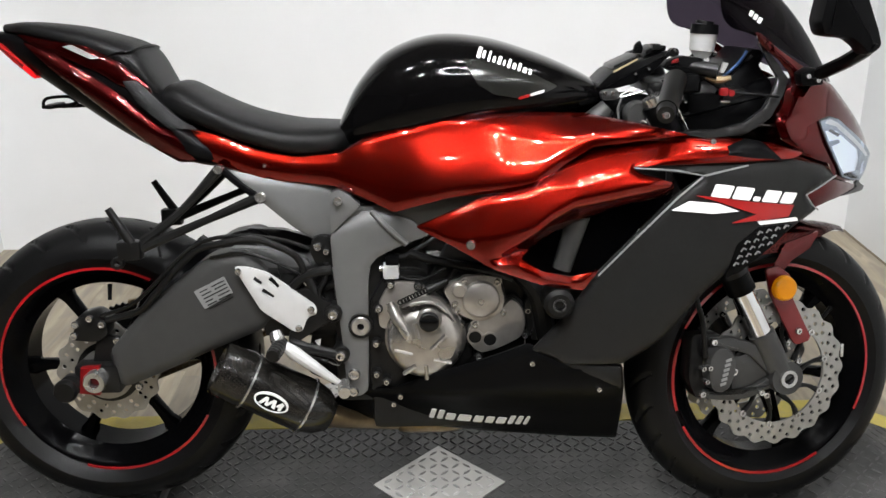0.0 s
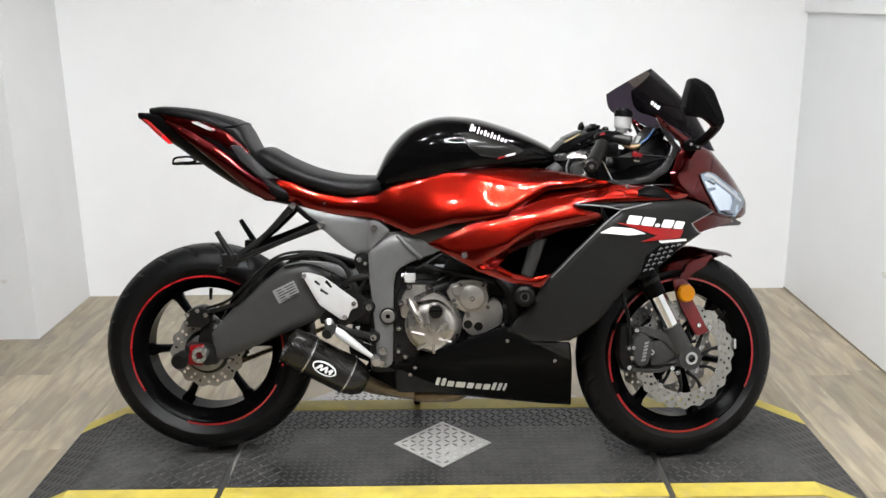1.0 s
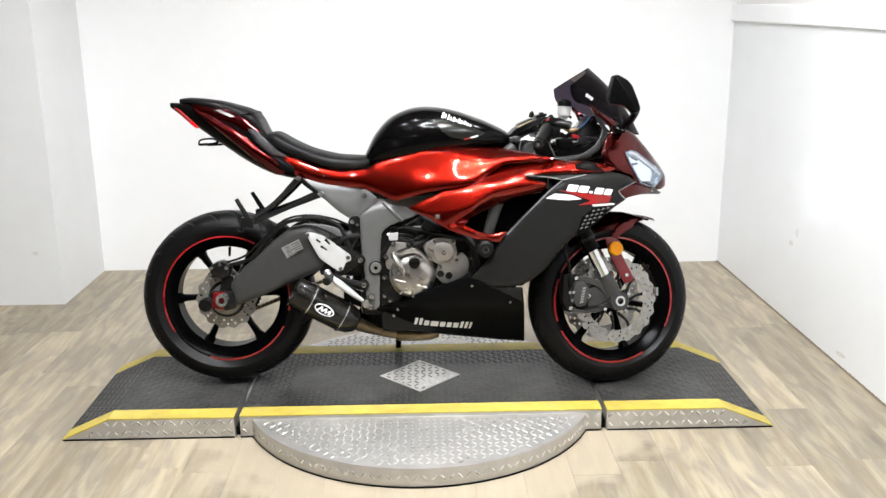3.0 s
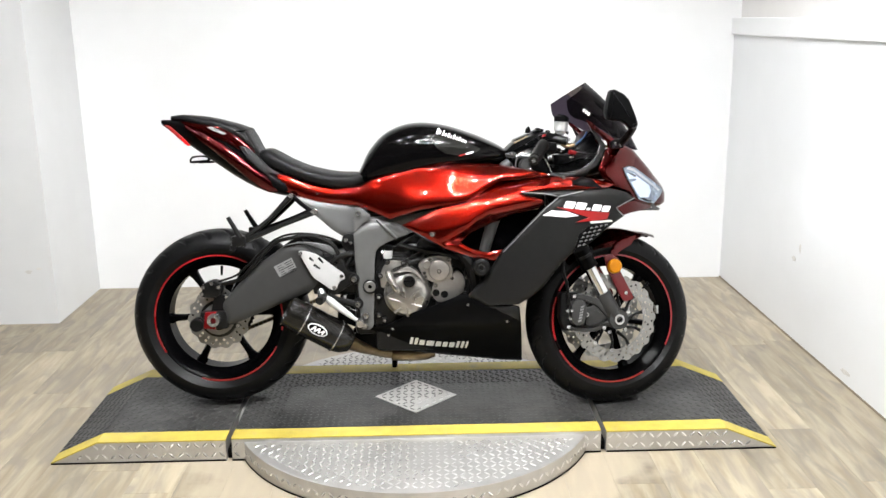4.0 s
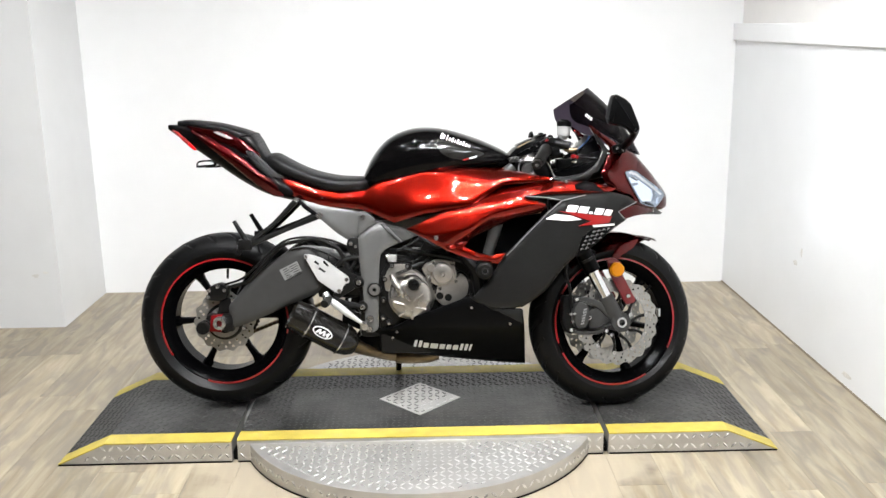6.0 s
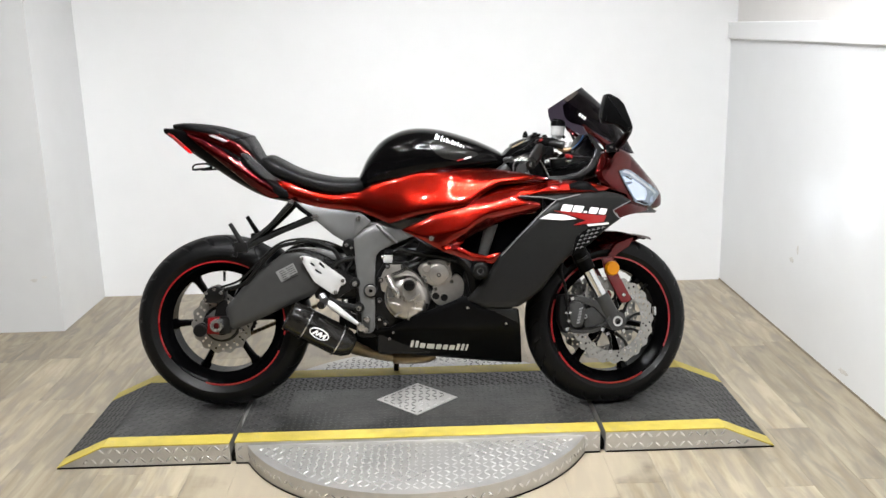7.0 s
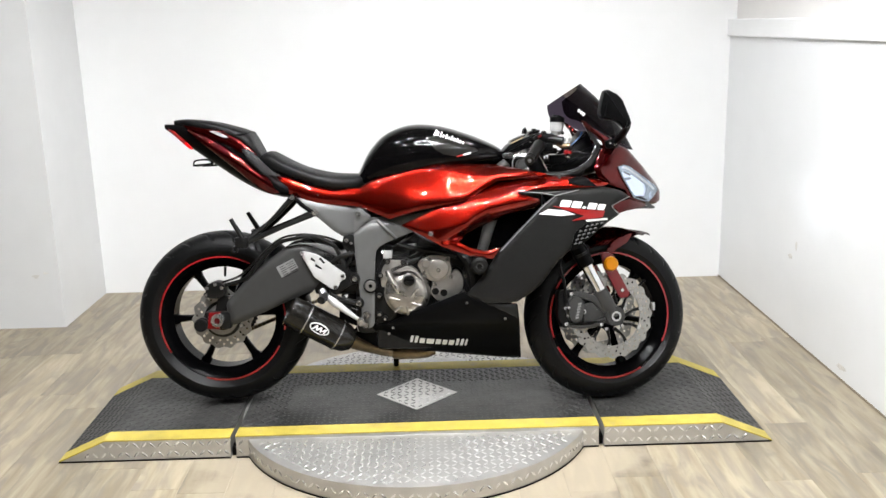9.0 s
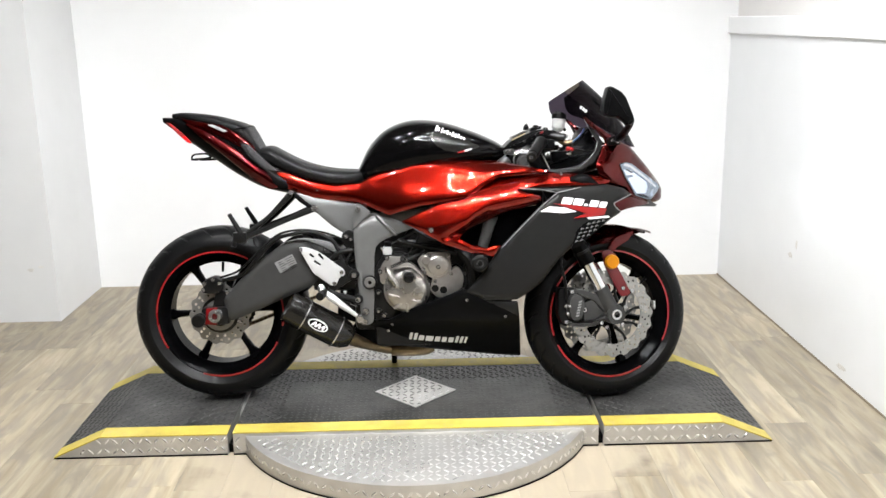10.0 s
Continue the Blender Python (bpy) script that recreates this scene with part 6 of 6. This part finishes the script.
sheet("chin_lip", [(.756, .679), (.787, .677), (.844, .670), (.853, .675), (.826, .688), (.818, .697), (.803, .693), (.813, .684)], raised(flank, .001), M_SWING, nose, thick=.010, roll=.002, rad=.006, corner=.002, label="dark grey chin lip")
sheet("cockpit_trim", [(.433, .808), (.486, .799), (.557, .806), (.602, .832), (.625, .869), (.637, .899), (.612, .935), (.583, .965), (.598, .935), (.617, .900), (.606, .874), (.588, .848), (.552, .824), (.50, .813), (.455, .813)], raised(flank, -.010), M_DARKMETAL, nose, thick=.010, roll=.004, rad=.010, corner=.004, label="satin black cockpit trim")
sheet("inner_cowl", [(.40, .79), (.55, .80), (.60, .83), (.63, .895), (.606, .942), (.56, .895), (.52, .860), (.44, .832)], raised(flank, -.11), M_BLACK, nose, roll=.004, corner=.01, label="black inner cowl")

# Solid black fill in place of the shade inside the open cockpit.
hull("cockpit_dark_fill", [(.27, .80, .852, .08, .82), (.34, .80, .862, .09, .82), (.40, .79, .862, .11, .822), (.47, .79, .852, .145, .82), (.54, .79, .868, .15, .83), (.60, .79, .895, .15, .85), (.635, .80, .905, .13, .85)], M_BLACK, nose, power=3.0, label="solid black fill for the shaded open cockpit")
# smoked screen
bm = bmesh.new()
rows = []
for k in range(13):
    t = k / 12
    row = []
    for j in range(21):
        f = j / 10 - 1
        a = abs(f)
        lo = Vector((.787 - .222 * a ** 1.7, .197 * math.sin(f * math.pi / 2), .877 + .107 * a ** 2.0))
        hi = Vector((.602 - .095 * a ** 1.3, .190 * math.sin(f * math.pi / 2), 1.116 - .068 * a ** 1.2))
        p = lo.lerp(hi, t)
        p += Vector((.014, 0, .014)) * math.sin(math.pi * t) * (1 - a * a)
        p -= Vector((.020, 0, .012)) * math.sin(math.pi * t ** .8) * a ** 9
        row.append(bm.verts.new(p))
    rows.append(row)
for p, q in zip(rows, rows[1:]):
    for j in range(20):
        bm.faces.new((p[j], p[j + 1], q[j + 1], q[j]))
screen = part("windscreen", bm, M_SMOKE, bike, "dark smoked double-bubble windscreen", sharp=60)
for k in range(3):
    part("screen_mark", prism([(.560 + k * .008, 1.012 - k * .006), (.566 + k * .008, 1.009 - k * .006), (.570 + k * .008, 1.018 - k * .006), (.564 + k * .008, 1.021 - k * .006)], -.190, -.186, "y"), M_WHITE, bike, smooth=False)

# mirror on the near side
mir = sub("mirror")
housing = rounded([(.590, 1.003), (.596, 1.037), (.605, 1.070), (.619, 1.073), (.649, 1.057), (.665, 1.040), (.675, 1.015), (.686, .989), (.693, .965), (.685, .954), (.670, .949), (.658, .964), (.641, .976), (.618, .978), (.597, .982)], .006)
part("mirror_housing", prism(housing, -.430, -.372, "y", .014), M_BLACK, mir, "black mirror housing")
part("mirror_stalk", tube([(.681, -.41, .966), (.686, -.37, .953), (.689, -.30, .932), (.684, -.215, .908)], [.012, .0125, .012, .012], n=8), M_BLACK, mir)
part("mirror_base", prism(rounded([(.648, .911), (.672, .920), (.688, .914), (.692, .889), (.653, .886)], .005), -.222, -.172, "y", .005), M_BLACK, mir)
bolt(.662, -.222, .905, .005, mir)
bolt(.680, -.222, .898, .005, mir)

# handlebars and controls
bars = sub("handlebar")
for s in (-1, 1):
    part("clip_on", rod((.47, s * .13, .915), (.395, s * .30, .875), .0115), M_DARKMETAL, bars)
    part("grip", rod((.425, s * .225, .905), (.384, s * .33, .862), .0195, .0185, n=20), M_RUBBER, bars, "black rubber grip")
    part("bar_end", rod((.384, s * .33, .862), (.378, s * .350, .856), .0165, .015, n=18), M_DARKMETAL, bars)
    bolt(.378, s * .351, .856, .007, bars)
    part("switch_cube", box(.428, .474, s * .190 - .020, s * .190 + .020, .880, .912, .008), M_BLACK, bars)
    part("switch_lid", prism(rounded([(.411, .925), (.418, .936), (.446, .944), (.482, .939), (.493, .918), (.470, .911), (.431, .914)], .004), s * .172 - .014, s * .172 + .014, "y", .004), M_BLACK, bars)
    part("lever", tube([(.535, s * .200, .878), (.572, s * .215, .874), (.612, s * .225, .870)], [.0035, .003, .0022]), M_BLACK, bars)
    part("fork_top", rod((.468, s * .105, .87), (.455, s * .105, .905), .028, n=24), M_DARKMETAL, bars)
part("kill_switch", prism(rounded([(.424, .929), (.428, .937), (.438, .940), (.439, .932)], .002), -.190, -.186, "y", .002), M_REDANO, bars, "red kill switch")
part("top_yoke", prism(rounded([(.40, -.13), (.50, -.14), (.50, .14), (.40, .13)], .02), .872, .892, "z", .006), M_DARKMETAL, bars)
part("ignition", rod((.40, 0, .89), (.397, 0, .905), .022, .020), M_DARKMETAL, bars)
part("reservoir", rod((.496, -.13, .949), (.499, -.13, .980), .0225, .0245, n=24), M_CLOUD, bars, "translucent white fluid reservoir")
cap = part("reservoir_cap", rod((.499, -.13, .980), (.500, -.13, .997), .0260, .0245, n=24), M_BLACK, bars, "black reservoir cap")
part("cap_top", rod((.500, -.13, .997), (.501, -.13, 1.003), .018, .016, n=20), M_BLACK, cap)
part("reservoir_foot", rod((.494, -.13, .936), (.496, -.13, .949), .012, .0215, n=20), M_CLOUD, bars)
part("reservoir_bracket", tube([(.496, -.125, .938), (.488, -.15, .925), (.47, -.16, .915)], .006), M_DARKMETAL, bars)
cluster = part("instrument_cluster", prism(rounded([(.556, .899), (.607, .950), (.634, .944), (.604, .884), (.568, .874)], .006), -.09, .09, "y", .005), M_BLACK, bars)
part("cluster_rib", prism([(.571, .906), (.603, .938), (.606, .935), (.574, .903)], -.094, -.090, "y"), M_SWING, cluster)
part("master_cylinder", rod((.455, -.17, .925), (.51, -.19, .915), .014), M_DARKMETAL, bars)
for pts, r in (([(.47, -.12, .91), (.53, -.10, .90), (.56, -.05, .86), (.55, 0, .78)], .006), ([(.44, -.16, .885), (.45, -.12, .83), (.46, -.06, .79)], .006),
               ([(.52, -.14, .94), (.50, -.13, .955), (.47, -.13, .93)], .005), ([(.50, -.13, .905), (.55, -.13, .87), (.57, -.11, .82)], .007), ([(.40, -.12, .88), (.43, -.14, .84), (.47, -.15, .80)], .006)):
    part("cable", tube(pts, r), M_RUBBER, bars)
M_BLUE = material("blue_wire_sleeve", (0.03, 0.10, 0.28), 0.4, vary=0.1)
M_TAN = material("tan_gasket", (0.42, 0.34, 0.20), 0.5, vary=0.1)
part("wire_sleeve", tube([(.548, -.10, .898), (.567, -.10, .914), (.583, -.10, .931), (.591, -.10, .946)], .0032), M_BLUE, bars, "blue wire sleeve")
part("lever_pivot", tube([(.492, -.18, .905), (.513, -.185, .899), (.535, -.19, .903)], [.006, .0085, .0045]), M_PIPE, bars)
part("lever_adjuster", box(.511, .526, -.210, -.196, .872, .886, .003), M_REDANO, bars, "red lever adjuster")
part("adjuster_wheel", rod((.531, -.212, .877), (.531, -.198, .877), .006, n=12), M_REDANO, bars)
part("adjuster_pin", rod((.513, -.206, .862), (.530, -.206, .861), .0022, n=8), M_BOLT, bars)
for pts in ([(.515, .915), (.519, .926), (.531, .925), (.528, .914)], [(.535, .908), (.541, .927), (.550, .925), (.541, .907)]):
    part("wire_connector", prism(pts, -.128, -.116, "y", .0015), M_CLOUD, bars, "white wire connector")
part("fairing_stay", rod((.433, -.20, .861), (.458, -.20, .810), .0016, n=8), M_ALU, bars)
part("yoke_slab", prism(rounded([(.316, .884), (.341, .909), (.386, .927), (.44, .945), (.462, .946), (.442, .928), (.42, .906), (.386, .886), (.343, .876), (.318, .872)], .005), -.07, .08, "y", .004), M_BLACK, bars)
part("yoke_cap", prism(rounded([(.345, .913), (.347, .921), (.372, .932), (.396, .942), (.398, .936), (.372, .924)], .002), -.06, .05, "y", .002), M_DARKMETAL, bars)
part("yoke_cap", prism(rounded([(.408, .938), (.411, .949), (.432, .957), (.449, .957), (.448, .947), (.43, .944)], .002), -.055, .05, "y", .002), M_BLACK, bars)
part("yoke_block", box(.421, .436, -.062, -.03, .950, .961, .002), M_DARKMETAL, bars)
part("stem_nut", rod((.461, -.072, .944), (.461, -.05, .944), .009, n=12), M_DARKMETAL, bars)
bolt(.461, -.073, .948, .0032, bars)
part("fork_clamp", prism(rounded([(.309, .876), (.342, .881), (.347, .866), (.338, .861), (.313, .861)], .004), -.130, -.09, "y", .003), M_SWING, bars, "grey fork clamp")
for x in (.317, .331):
    bolt(x, -.131, .874, .004, bars)
for a, b in (((.345, -.11, .866), (.378, -.11, .882)), ((.345, -.11, .863), (.399, -.112, .876))):
    part("throttle_rod", rod(a, b, .0018, n=8), M_ALU, bars)
part("wiring_loom", tube([(.352, -.12, .866), (.344, -.125, .845), (.346, -.128, .818)], .0022), M_FRAME, bars)
part("fork_cap", turned([(0, -.142), (.022, -.142), (.026, -.136), (.026, -.11), (0, -.11)], n=28, centre=(.381, 0, .833)), M_SWING, bars, "grey fork cap")
part("clamp_screw", tube([(.380, -.155, .812), (.384, -.155, .824), (.391, -.155, .820), (.394, -.155, .826), (.402, -.155, .812)], .003), M_BOLT, bars)
part("gasket_edge", prism([(.343, .9115), (.388, .934), (.391, .9325), (.345, .9085)], -.074, -.071, "y"), M_TAN, bars)
part("choke_knob", prism(rounded([(.384, .944), (.388, .960), (.398, .968), (.405, .953), (.401, .942)], .003), -.055, -.042, "y", .003), M_BLACK, bars)
for x, y, z in ((.412, -.072, .914), (.386, -.072, .905), (.445, -.19, .870), (.452, -.19, .862)):
    bolt(x, y, z, .0035, bars)
part("frame_tube", rod((.296, -.12, .820), (.325, -.12, .848), .022, .016, n=20), M_SWING, bars)
part("relay_box", box(.47, .53, -.15, -.10, .82, .87, .006), M_BLACK, bars)
part("horn", turned([(0, -.14), (.028, -.14), (.032, -.13), (.032, -.11), (0, -.11)], n=24, centre=(.565, 0, .85)), M_DARKMETAL, bars)
part("cockpit_tray", prism(rounded([(.34, .80), (.58, .79), (.62, .87), (.58, .86), (.42, .83)], .01), -.15, .15, "y", .006), M_BLACK, bars)

# headlight beam on the wall
for y, target, watts in ((-.10, (1.65, .16, .735), 9.0), (.10, (1.65, .48, .650), 9.0)):
    data = bpy.data.lights.new("headlight_beam", "SPOT")
    data.energy, data.color, data.spot_size, data.spot_blend, data.shadow_soft_size = watts, (0.84, 0.91, 1.0), radians(24), 0.6, 0.03
    new("headlight_beam", data).matrix_world = look((.93, y, .80), target)
# ---- floor planks ----


def plank_mesh(w, length):
    bm = box(-w / 2 + 0.0002, w / 2 - 0.0002, -length / 2 + 0.0002, length / 2 - 0.0002, -0.006, 0.0)
    top = [e for e in bm.edges if all(v.co.z > -0.001 for v in e.verts)]
    bmesh.ops.bevel(bm, geom=top, offset=0.0005, segments=1, affect="EDGES")
    me = bpy.data.meshes.new("plank")
    bm.to_mesh(me)
    bm.free()
    me.materials.append(M_WOOD)
    return me


PW, PL = 0.152, 1.22
rng = random.Random(4)
plank = plank_mesh(PW, PL)
spots = []
for i in range(-29, 30):
    x = (i + 0.5) * PW
    y = 1.69 - rng.random() * PL + PL / 2
    while y > FRONT:
        far = STUB if x + PW / 2 <= LEFT else BACK if x < RIGHT + 0.1 else -4.2
        y0, y1 = max(FRONT, y - PL / 2), min(far, y + PL / 2)
        if y1 - y0 > 0.05:
            spots.append((x, (y0 + y1) / 2, y1 - y0))
        y -= PL
spots.sort(key=lambda p: math.hypot(p[0], p[1] + 0.6))
for x, y, run in spots[:280]:
    ob = new("plank", plank)
    ob.location, ob.parent = (x, y, 0), floor
    ob.scale = (1, run / PL, 1)
vs, fs = [], []
for x, y, run in spots[280:]:
    k = len(vs)
    y0, y1 = y - run / 2, y + run / 2 - 0.001
    vs += [(x - PW / 2 + 0.0006, y0, 0), (x + PW / 2 - 0.0006, y0, 0), (x + PW / 2 - 0.0006, y1, 0), (x - PW / 2 + 0.0006, y1, 0)]
    fs.append((k, k + 1, k + 2, k + 3))
tagged(mesh_ob("far_planks", vs, fs, M_WOOD, floor, smooth=False), kind="stuff")
